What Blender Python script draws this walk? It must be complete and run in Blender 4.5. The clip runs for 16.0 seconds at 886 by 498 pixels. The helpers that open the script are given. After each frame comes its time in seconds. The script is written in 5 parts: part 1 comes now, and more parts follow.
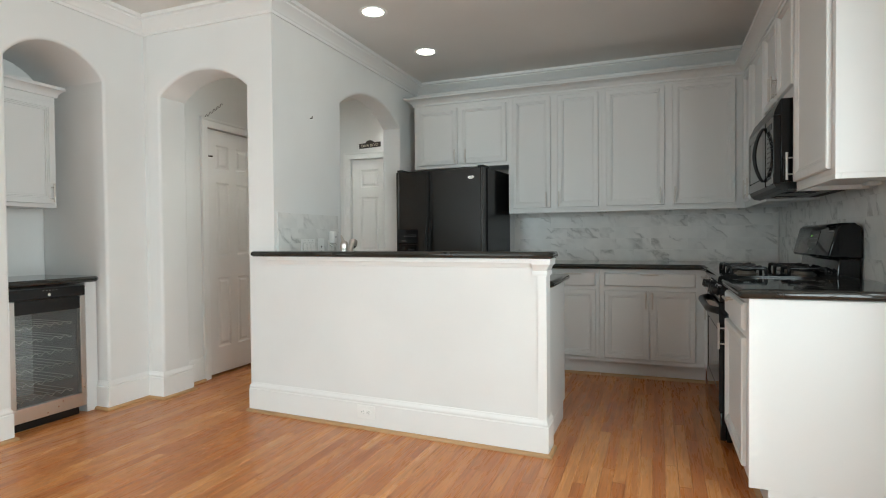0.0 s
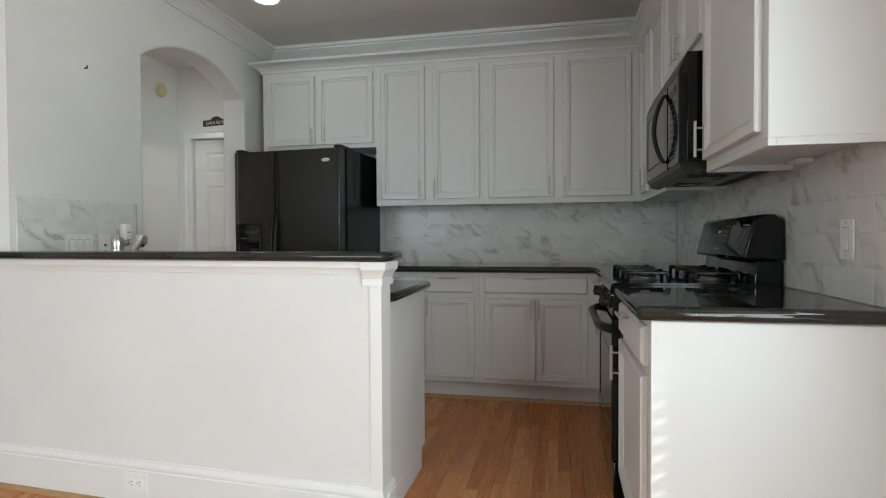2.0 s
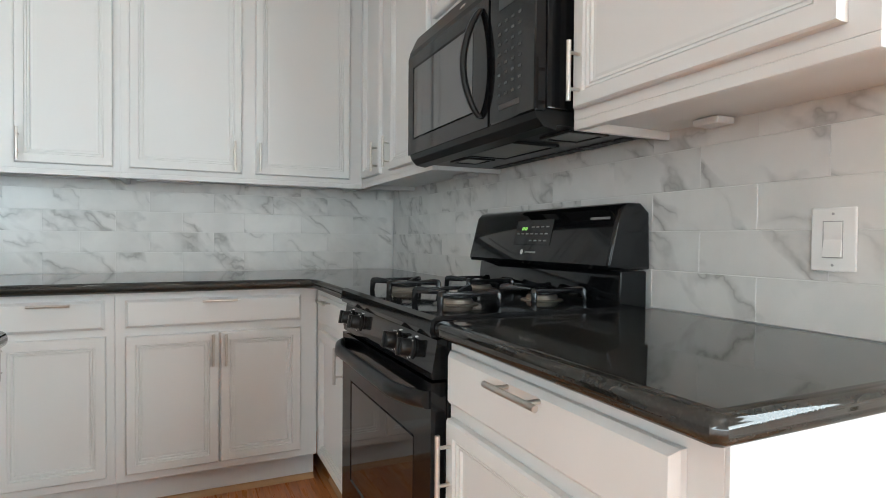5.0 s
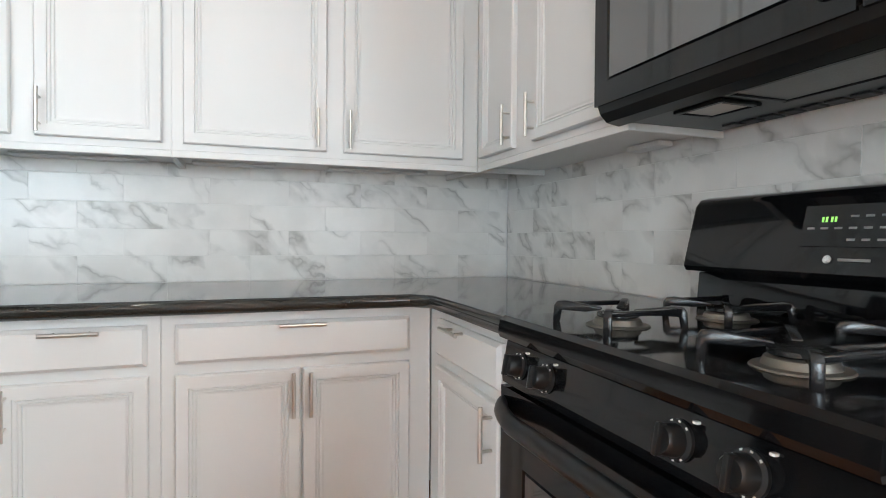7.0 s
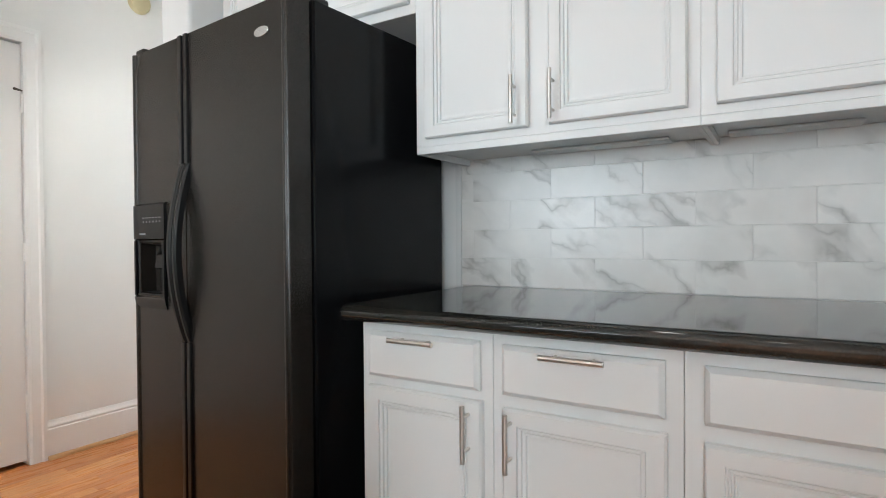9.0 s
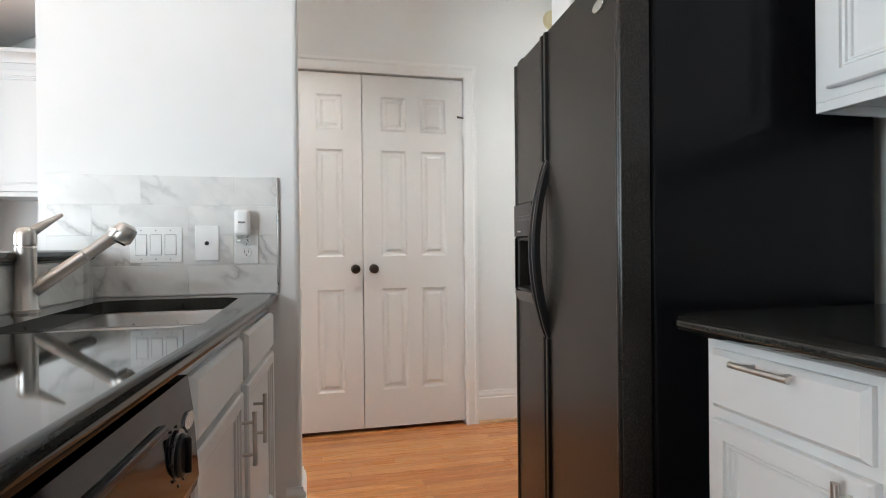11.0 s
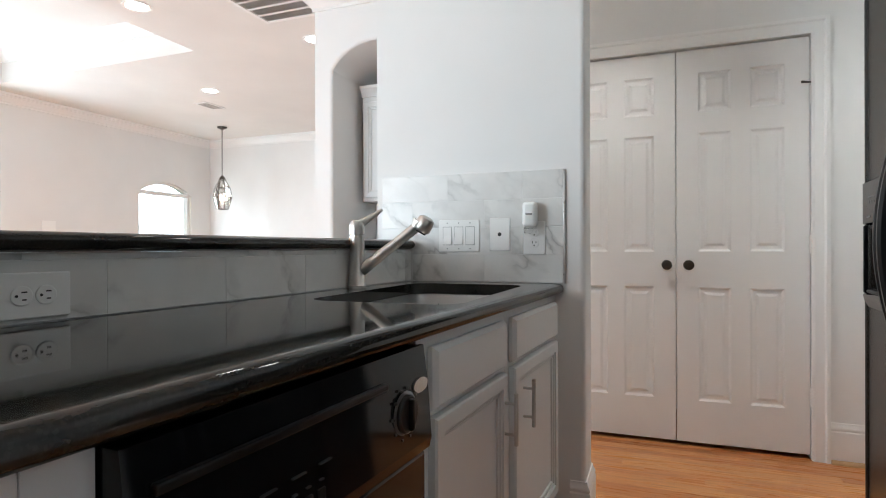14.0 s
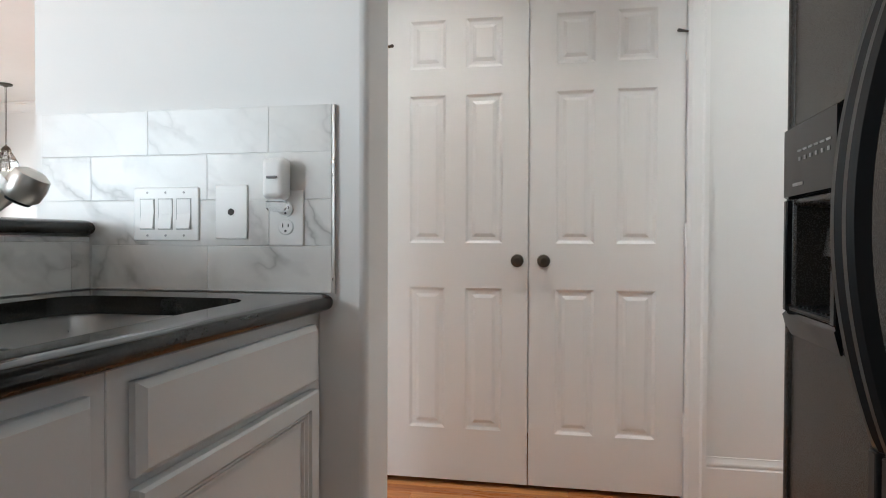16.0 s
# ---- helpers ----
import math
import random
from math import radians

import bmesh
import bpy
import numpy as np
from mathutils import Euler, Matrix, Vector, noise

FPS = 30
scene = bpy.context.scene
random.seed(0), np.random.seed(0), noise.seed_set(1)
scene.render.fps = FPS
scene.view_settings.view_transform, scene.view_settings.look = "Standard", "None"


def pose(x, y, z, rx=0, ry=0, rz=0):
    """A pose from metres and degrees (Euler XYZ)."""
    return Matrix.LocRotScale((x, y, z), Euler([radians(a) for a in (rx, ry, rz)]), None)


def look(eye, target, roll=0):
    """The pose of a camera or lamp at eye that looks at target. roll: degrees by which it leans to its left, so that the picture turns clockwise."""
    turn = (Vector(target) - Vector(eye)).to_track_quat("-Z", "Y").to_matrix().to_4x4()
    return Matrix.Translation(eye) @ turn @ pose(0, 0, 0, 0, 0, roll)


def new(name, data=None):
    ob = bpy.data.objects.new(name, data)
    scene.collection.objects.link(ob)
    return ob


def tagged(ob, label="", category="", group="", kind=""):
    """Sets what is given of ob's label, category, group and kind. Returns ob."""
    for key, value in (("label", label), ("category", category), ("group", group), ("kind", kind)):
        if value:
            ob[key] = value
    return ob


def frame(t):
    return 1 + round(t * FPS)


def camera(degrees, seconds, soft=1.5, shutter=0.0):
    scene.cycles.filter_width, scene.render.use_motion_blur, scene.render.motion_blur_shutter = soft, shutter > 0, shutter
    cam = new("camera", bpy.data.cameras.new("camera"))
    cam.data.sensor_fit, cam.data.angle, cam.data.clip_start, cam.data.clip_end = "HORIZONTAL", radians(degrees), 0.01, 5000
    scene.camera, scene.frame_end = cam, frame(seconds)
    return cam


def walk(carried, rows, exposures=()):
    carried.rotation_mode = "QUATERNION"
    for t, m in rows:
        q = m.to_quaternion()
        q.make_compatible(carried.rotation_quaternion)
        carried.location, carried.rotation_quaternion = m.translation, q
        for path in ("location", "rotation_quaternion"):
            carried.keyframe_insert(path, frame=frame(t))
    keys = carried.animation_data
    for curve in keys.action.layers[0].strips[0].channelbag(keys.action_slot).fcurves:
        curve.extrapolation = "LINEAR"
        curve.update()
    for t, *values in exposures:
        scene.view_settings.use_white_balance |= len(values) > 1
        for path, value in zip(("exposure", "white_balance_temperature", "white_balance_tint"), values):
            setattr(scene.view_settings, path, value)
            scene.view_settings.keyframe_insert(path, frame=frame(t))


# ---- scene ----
cam = camera(77.2, 16.0, soft=1.0)
PATH = [
    (0, (0.622, 0.412, 1.135), (-0.098, 2.278, 1.096), -0.5),
    (0.5, (0.664, 0.595, 1.118), (-0.052, 2.463, 1.080), -0.5),
    (1, (0.714, 0.845, 1.117), (0.031, 2.724, 1.078), -0.5),
    (1.5, (0.742, 1.067, 1.106), (0.144, 2.975, 1.068), -0.4),
    (2, (0.725, 1.344, 1.111), (0.311, 3.301, 1.070), -0.3),
    (2.5, (0.696, 1.603, 1.094), (0.512, 3.594, 1.053), 0.0),
    (3, (0.661, 1.855, 1.107), (0.684, 3.855, 1.064), 0.2),
    (3.5, (0.585, 2.055, 1.100), (0.857, 4.036, 1.058), 0.3),
    (4, (0.489, 2.230, 1.104), (1.045, 4.151, 1.062), 0.4),
    (6.5, (0.422, 3.131, 1.079), (1.339, 4.908, 1.053), 0.4),
    (7, (0.410, 3.348, 1.088), (1.079, 5.232, 1.054), 0.4),
    (7.5, (0.381, 3.518, 1.075), (0.605, 5.506, 1.045), 0.2),
    (8, (0.325, 3.682, 1.065), (0.104, 5.669, 1.045), 0.1),
    (8.5, (0.300, 3.786, 1.063), (-0.324, 5.686, 1.047), 0.1),
    (9, (0.348, 3.913, 1.081), (-0.697, 5.618, 1.052), -0.4),
    (9.5, (0.362, 4.009, 1.078), (-0.986, 5.487, 1.048), -0.6),
    (10, (0.321, 4.088, 1.073), (-1.291, 5.272, 1.049), -0.6),
    (12.5, (0.506, 4.409, 1.043), (-1.452, 3.999, 1.044), -0.4),
    (13, (0.499, 4.423, 1.038), (-1.421, 3.864, 1.037), -0.3),
    (13.5, (0.459, 4.428, 1.033), (-1.428, 3.766, 1.032), -0.2),
    (14, (0.332, 4.443, 1.030), (-1.538, 3.733, 1.026), -0.2),
    (14.5, (0.148, 4.457, 1.034), (-1.724, 3.753, 1.027), -0.2),
    (15, (-0.046, 4.477, 1.021), (-1.939, 3.832, 1.010), -0.1),
    (15.5, (-0.313, 4.536, 1.021), (-2.243, 4.012, 1.004), -0.1),
    (16, (-0.534, 4.575, 1.018), (-2.507, 4.250, 0.987), 0.2),
]
walk(cam, [(t, look(eye, target, roll)) for t, eye, target, roll in PATH],
     [(0, -0.38, 6300, 0), (2.5, -0.54, 6200, 2), (3.5, -0.26, 6150, 1), (4.2, 0.10, 6150, 1), (6.3, 1.12, 6150, 5), (7.5, 0.94, 6150, 5),
      (9.0, 0.70, 6150, 5), (10.0, 0.68, 6150, 5), (12.3, 0.37, 6000, 5), (14.0, 0.28, 6000, 5), (16.0, 0.33, 6000, 5)])

# ---- plan, metres ----
CEIL = 2.71
NORTH, EAST, WEST = 5.71, 1.575, -1.70      # kitchen wall faces
SOUTH, FAR_WEST = -2.1, -6.55               # living room wall faces
HALL_W, HALL_N = -2.795, 5.95
NICHE_X = -2.82
WW = -1.890                                 # hall side of the wall behind the sink


def bar_s(x):
    """Living room face of the half wall, a little askew."""
    return 3.264 + (0.085 - x) * 0.0600


def bar_n(x):
    """Kitchen face of the half wall."""
    return 3.385 + (0.085 - x) * 0.0829



# ---- light ----
world = bpy.data.worlds.new("sky")
scene.world = world
world.use_nodes = True
wn = world.node_tree.nodes
sky = wn.new("ShaderNodeTexSky")
sky.sky_type, sky.sun_disc, sky.sun_elevation, sky.sun_rotation = "NISHITA", False, radians(31), radians(113.6)
world.node_tree.links.new(sky.outputs[0], wn["Background"].inputs[0])
wn["Background"].inputs[1].default_value = 0.12


def lamp(name, kind, energy, colour, m, **opts):
    data = bpy.data.lights.new(name, kind)
    data.energy, data.color = energy, colour
    for key, value in opts.items():
        if key == "size":
            data.size = value
        elif key == "size_y":
            data.shape, data.size_y = "RECTANGLE", value
        elif key == "angle":
            data.angle = value
        elif key == "spot":
            data.spot_size, data.spot_blend = value, 0.6
        elif key == "radius":
            data.shadow_soft_size = value
    ob = new(name, data)
    ob.matrix_world = m
    return ob


# ---- materials ----
def material(name):
    mat = bpy.data.materials.new(name)
    mat.use_nodes = True
    nt = mat.node_tree
    return mat, nt, nt.nodes["Principled BSDF"]


def node(nt, kind, **values):
    n = nt.nodes.new(kind)
    for key, value in values.items():
        n.inputs[key.replace("_", " ")].default_value = value
    return n


def ramp(nt, source, stops):
    r = nt.nodes.new("ShaderNodeValToRGB")
    while len(r.color_ramp.elements) < len(stops):
        r.color_ramp.elements.new(0.5)
    for e, (pos, col) in zip(r.color_ramp.elements, stops):
        e.position, e.color = pos, (*col, 1)
    nt.links.new(source, r.inputs[0])
    return r


def paint(name, colour, rough=0.5, spread=0.03, bump=0.06, scale=160.0):
    """Painted surface: faint large mottling and a fine roller texture."""
    mat, nt, b = material(name)
    co = nt.nodes.new("ShaderNodeTexCoord")
    big = node(nt, "ShaderNodeTexNoise", Scale=1.7, Detail=4.0)
    fine = node(nt, "ShaderNodeTexNoise", Scale=scale, Detail=3.0)
    for n in (big, fine):
        nt.links.new(co.outputs["Object"], n.inputs["Vector"])
    lo = tuple(c * (1 - spread) for c in colour)
    hi = tuple(min(1, c * (1 + spread)) for c in colour)
    r = ramp(nt, big.outputs[0], [(0.3, lo), (0.7, hi)])
    nt.links.new(r.outputs[0], b.inputs["Base Color"])
    bp = node(nt, "ShaderNodeBump", Strength=bump, Distance=0.002)
    nt.links.new(fine.outputs[0], bp.inputs["Height"])
    nt.links.new(bp.outputs[0], b.inputs["Normal"])
    b.inputs["Roughness"].default_value = rough
    return mat


def plain(name, colour, rough=0.4, metal=0.0, coat=0.0, bump=0.0, scale=300.0, shine=0.5):
    mat, nt, b = material(name)
    b.inputs["Specular IOR Level"].default_value = shine
    b.inputs["Base Color"].default_value = (*colour, 1)
    b.inputs["Metallic"].default_value = metal
    b.inputs["Coat Weight"].default_value = coat
    co = nt.nodes.new("ShaderNodeTexCoord")
    n = node(nt, "ShaderNodeTexNoise", Scale=scale, Detail=3.0)
    nt.links.new(co.outputs["Object"], n.inputs["Vector"])
    r = ramp(nt, n.outputs[0], [(0.3, (rough * 0.94,) * 3), (0.7, (rough * 1.06,) * 3)])
    nt.links.new(r.outputs[0], b.inputs["Roughness"])
    if bump:
        bp = node(nt, "ShaderNodeBump", Strength=bump, Distance=0.001)
        nt.links.new(n.outputs[0], bp.inputs["Height"])
        nt.links.new(bp.outputs[0], b.inputs["Normal"])
    return mat


def brushed(name, colour, rough=0.28, stretch=(2, 2, 60)):
    mat, nt, b = material(name)
    co = nt.nodes.new("ShaderNodeTexCoord")
    mp = nt.nodes.new("ShaderNodeMapping")
    mp.inputs["Scale"].default_value = stretch
    n = node(nt, "ShaderNodeTexNoise", Scale=12.0, Detail=4.0)
    nt.links.new(co.outputs["Object"], mp.inputs[0])
    nt.links.new(mp.outputs[0], n.inputs["Vector"])
    r = ramp(nt, n.outputs[0], [(0.3, (rough - 0.06,) * 3), (0.7, (rough + 0.08,) * 3)])
    nt.links.new(r.outputs[0], b.inputs["Roughness"])
    b.inputs["Base Color"].default_value = (*colour, 1)
    b.inputs["Metallic"].default_value = 1.0
    return mat


def glowing(name, colour, strength):
    mat, nt, b = material(name)
    b.inputs["Base Color"].default_value = (*colour, 1)
    b.inputs["Emission Color"].default_value = (*colour, 1)
    b.inputs["Emission Strength"].default_value = strength
    return mat


def marble(name):
    """White marble with soft grey veins, different in each tile."""
    mat, nt, b = material(name)
    co = nt.nodes.new("ShaderNodeTexCoord")
    info = nt.nodes.new("ShaderNodeObjectInfo")
    shift = nt.nodes.new("ShaderNodeVectorMath")
    shift.operation = "MULTIPLY_ADD"
    shift.inputs[0].default_value = (37.0, 53.0, 71.0)
    nt.links.new(info.outputs["Random"], shift.inputs[1])
    nt.links.new(co.outputs["Object"], shift.inputs[2])
    warp = node(nt, "ShaderNodeTexNoise", Scale=7.0, Detail=4.0)
    nt.links.new(shift.outputs[0], warp.inputs["Vector"])
    add = nt.nodes.new("ShaderNodeVectorMath")
    add.operation = "MULTIPLY_ADD"
    add.inputs[1].default_value = (0.13, 0.13, 0.13)
    nt.links.new(warp.outputs["Color"], add.inputs[0])
    nt.links.new(shift.outputs[0], add.inputs[2])
    tilt = nt.nodes.new("ShaderNodeMapping")
    tilt.vector_type = "TEXTURE"
    tilt.inputs["Rotation"].default_value = (0.0, 0.62, 0.0)
    tilt.inputs["Scale"].default_value = (2.4, 1.0, 0.75)
    nt.links.new(add.outputs[0], tilt.inputs[0])
    vein = node(nt, "ShaderNodeTexNoise", Scale=5.0, Detail=3.0, Roughness=0.45)
    nt.links.new(tilt.outputs[0], vein.inputs["Vector"])
    cut = nt.nodes.new("ShaderNodeMath")
    cut.operation = "SUBTRACT"
    cut.inputs[1].default_value = 0.5
    nt.links.new(vein.outputs[0], cut.inputs[0])
    ab = nt.nodes.new("ShaderNodeMath")
    ab.operation = "ABSOLUTE"
    nt.links.new(cut.outputs[0], ab.inputs[0])
    line = ramp(nt, ab.outputs[0], [(0.0, (0.66, 0.66, 0.66)), (0.016, (0.32, 0.32, 0.32)), (0.06, (0, 0, 0))])
    gate = node(nt, "ShaderNodeTexNoise", Scale=4.5, Detail=2.0)
    nt.links.new(shift.outputs[0], gate.inputs["Vector"])
    where = ramp(nt, gate.outputs[0], [(0.41, (0.10, 0.10, 0.10)), (0.57, (1, 1, 1))])
    amount = nt.nodes.new("ShaderNodeMath")
    amount.operation = "MULTIPLY"
    nt.links.new(line.outputs[0], amount.inputs[0])
    nt.links.new(where.outputs[0], amount.inputs[1])
    cloud = ramp(nt, warp.outputs[0], [(0.35, (0.70, 0.692, 0.668)), (0.65, (0.775, 0.765, 0.74))])
    mix = nt.nodes.new("ShaderNodeMix")
    mix.data_type = "RGBA"
    nt.links.new(amount.outputs[0], mix.inputs["Factor"])
    nt.links.new(cloud.outputs[0], mix.inputs["A"])
    mix.inputs["B"].default_value = (0.24, 0.235, 0.22, 1)
    nt.links.new(mix.outputs["Result"], b.inputs["Base Color"])
    b.inputs["Roughness"].default_value = 0.28
    return mat


def granite(name):
    mat, nt, b = material(name)
    co = nt.nodes.new("ShaderNodeTexCoord")
    big = node(nt, "ShaderNodeTexNoise", Scale=9.0, Detail=5.0)
    fleck = node(nt, "ShaderNodeTexVoronoi", Scale=260.0)
    for n in (big, fleck):
        nt.links.new(co.outputs["Object"], n.inputs["Vector"])
    base = ramp(nt, big.outputs[0], [(0.35, (0.015, 0.014, 0.012)), (0.7, (0.026, 0.0245, 0.021))])
    spot = ramp(nt, fleck.outputs["Color"], [(0.55, (0, 0, 0)), (0.85, (0.6, 0.6, 0.6))])
    mix = nt.nodes.new("ShaderNodeMix")
    mix.data_type = "RGBA"
    nt.links.new(spot.outputs[0], mix.inputs["Factor"])
    nt.links.new(base.outputs[0], mix.inputs["A"])
    mix.inputs["B"].default_value = (0.032, 0.030, 0.026, 1)
    nt.links.new(mix.outputs["Result"], b.inputs["Base Color"])
    b.inputs["Roughness"].default_value = 0.045
    return mat


def oak(name, island):
    """Oak strip flooring, boards along y, each board its own shade."""
    mat, nt, b = material(name)
    if island:
        rnd = nt.nodes.new("ShaderNodeNewGeometry").outputs["Random Per Island"]
    else:
        rnd = nt.nodes.new("ShaderNodeObjectInfo").outputs["Random"]
    geo = nt.nodes.new("ShaderNodeNewGeometry")
    shift = nt.nodes.new("ShaderNodeVectorMath")
    shift.operation = "MULTIPLY_ADD"
    shift.inputs[0].default_value = (13.0, 31.0, 17.0)
    nt.links.new(rnd, shift.inputs[1])
    nt.links.new(geo.outputs["Position"], shift.inputs[2])
    mp = nt.nodes.new("ShaderNodeMapping")
    mp.inputs["Scale"].default_value = (26.0, 1.6, 1.0)
    nt.links.new(shift.outputs[0], mp.inputs[0])
    grain = node(nt, "ShaderNodeTexNoise", Scale=2.2, Detail=6.0, Roughness=0.6, Distortion=0.6)
    nt.links.new(mp.outputs[0], grain.inputs["Vector"])
    tone = ramp(nt, rnd, [(0.0, (0.45, 0.155, 0.047)), (0.3, (0.51, 0.188, 0.057)), (0.7, (0.57, 0.230, 0.073)), (1.0, (0.65, 0.30, 0.110))])
    dark = ramp(nt, grain.outputs[0], [(0.3, (0.62, 0.56, 0.5)), (0.55, (1, 1, 1))])
    mul = nt.nodes.new("ShaderNodeMix")
    mul.data_type, mul.blend_type = "RGBA", "MULTIPLY"
    mul.inputs["Factor"].default_value = 0.9
    nt.links.new(tone.outputs[0], mul.inputs["A"])
    nt.links.new(dark.outputs[0], mul.inputs["B"])
    nt.links.new(mul.outputs["Result"], b.inputs["Base Color"])
    b.inputs["Specular IOR Level"].default_value = 0.36
    rg = ramp(nt, grain.outputs[0], [(0.3, (0.34,) * 3), (0.7, (0.24,) * 3)])
    nt.links.new(rg.outputs[0], b.inputs["Roughness"])
    bp = node(nt, "ShaderNodeBump", Strength=0.08, Distance=0.002)
    nt.links.new(grain.outputs[0], bp.inputs["Height"])
    nt.links.new(bp.outputs[0], b.inputs["Normal"])
    return mat


def glass(name, colour=(1, 1, 1), rough=0.02):
    mat, nt, b = material(name)
    b.inputs["Base Color"].default_value = (*colour, 1)
    b.inputs["Roughness"].default_value = rough
    b.inputs["Transmission Weight"].default_value = 1.0
    b.inputs["IOR"].default_value = 1.45
    return mat


WALL = paint("warm_white_wall_paint", (0.775, 0.77, 0.755), 0.6, bump=0.12)
CEILING = paint("ceiling_paint", (0.76, 0.745, 0.715), 0.7, bump=0.15)
TRIM = paint("white_trim_enamel", (0.82, 0.815, 0.80), 0.35, 0.015, 0.02)
CABINET = paint("pale_grey_cabinet_enamel", (0.70, 0.70, 0.69), 0.38, 0.015, 0.03, 90)
DOOR = paint("white_door_enamel", (0.80, 0.79, 0.775), 0.4, 0.015, 0.03, 60)
MARBLE = marble("white_marble_tile")
GROUT = paint("pale_grout", (0.73, 0.725, 0.705), 0.8)
GRANITE = granite("black_polished_granite")
OAK = oak("oak_board", False)
OAK_FAR = oak("oak_boards_joined", True)
SHOE = paint("oak_shoe_moulding", (0.45, 0.26, 0.12), 0.4, 0.12)
NICKEL = brushed("brushed_nickel", (0.62, 0.59, 0.55), 0.34, (3, 3, 3))
STEEL = brushed("stainless_steel", (0.66, 0.65, 0.63), 0.33, (3, 3, 3))
BLACK = plain("black_gloss_enamel", (0.006, 0.006, 0.0065), 0.07, shine=0.32)
FRIDGE = plain("black_textured_steel", (0.016, 0.0135, 0.011), 0.27, bump=0.25, scale=420.0, shine=0.42)
FRIDGE_SIDE = plain("black_satin_steel_side", (0.006, 0.006, 0.0065), 0.18, bump=0.10, scale=300.0, shine=0.16)
BLACKPLASTIC = plain("black_plastic", (0.010, 0.010, 0.010), 0.3, shine=0.3)
CASTIRON = plain("black_cast_iron", (0.008, 0.008, 0.009), 0.22, bump=0.2, scale=200.0)
DARKGLASS = plain("black_oven_glass", (0.008, 0.008, 0.009), 0.04, shine=0.9)
DARKGLASS.node_tree.nodes["Principled BSDF"].inputs["IOR"].default_value = 1.8
SMOKED = glass("smoked_glass", (0.92, 0.92, 0.92))
CLEAR = glass("clear_glass")
PLASTIC = plain("white_plastic", (0.86, 0.855, 0.835), 0.3)
SEAM_SHADE_SCREWS = plain("seam_shade_and_screw_grey", (0.42, 0.42, 0.41), 0.5)
SLOT = plain("dark_slot", (0.03, 0.03, 0.03), 0.6)
BRONZE = plain("dark_bronze", (0.10, 0.085, 0.07), 0.35, metal=1.0)
ALUMINIUM = plain("burner_aluminium", (0.24, 0.22, 0.19), 0.5, metal=1.0)
BADGE = plain("silver_badge", (0.72, 0.72, 0.70), 0.25, metal=0.8)
MARK = plain("pale_printed_marks", (0.22, 0.22, 0.22), 0.5)
GREEN = glowing("green_clock_digits", (0.35, 0.75, 0.15), 0.35)
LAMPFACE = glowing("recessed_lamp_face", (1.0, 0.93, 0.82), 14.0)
BULB = glowing("candle_bulb", (1.0, 0.85, 0.6), 12.0)
SIGNBROWN = plain("dark_brown_sign", (0.035, 0.022, 0.018), 0.5)
CREAM = plain("cream_lettering", (0.62, 0.55, 0.42), 0.6)
YELLOWED = plain("yellowed_plastic", (0.62, 0.54, 0.33), 0.5)
FILTER = brushed("filter_mesh", (0.30, 0.295, 0.28), 0.45, (40, 40, 40))
SKYCARD = glowing("bright_sky_outside", (0.86, 0.93, 1.0), 3.0)


# ---- mesh helpers ----
def box(bm, x0, y0, z0, x1, y1, z1, bevel=0.0, seg=2):
    x0, x1, y0, y1, z0, z1 = min(x0, x1), max(x0, x1), min(y0, y1), max(y0, y1), min(z0, z1), max(z0, z1)
    tmp = bmesh.new()
    bmesh.ops.create_cube(tmp, size=1)
    for v in tmp.verts:
        v.co = Vector(((x0 + x1) / 2 + v.co.x * (x1 - x0), (y0 + y1) / 2 + v.co.y * (y1 - y0), (z0 + z1) / 2 + v.co.z * (z1 - z0)))
    if bevel:
        bmesh.ops.bevel(tmp, geom=tmp.edges[:], offset=bevel, segments=seg, affect="EDGES", profile=0.5)
    join(bm, tmp)


def join(bm, other, m=None):
    if m is not None:
        other.transform(m)
    mesh = bpy.data.meshes.new("t")
    other.to_mesh(mesh)
    other.free()
    bm.from_mesh(mesh)
    bpy.data.meshes.remove(mesh)


def rod(bm, a, b, r, r2=None, seg=16):
    """A capped cylinder or cone from a to b."""
    a, b = Vector(a), Vector(b)
    tmp = bmesh.new()
    bmesh.ops.create_cone(tmp, cap_ends=True, segments=seg, radius1=r, radius2=r if r2 is None else r2, depth=(b - a).length)
    join(bm, tmp, Matrix.Translation((a + b) / 2) @ (b - a).to_track_quat("Z", "Y").to_matrix().to_4x4())


def turned(bm, profile, m=None, seg=32):
    """A body of revolution about z from (radius, z) pairs."""
    tmp = bmesh.new()
    rings = []
    for r, z in profile:
        rings.append([tmp.verts.new((r * math.cos(2 * math.pi * i / seg), r * math.sin(2 * math.pi * i / seg), z)) for i in range(seg)])
    for p, q in zip(rings, rings[1:]):
        for i in range(seg):
            tmp.faces.new((p[i], p[(i + 1) % seg], q[(i + 1) % seg], q[i]))
    tmp.faces.new(rings[-1])
    tmp.faces.new(rings[0][::-1])
    join(bm, tmp, m)


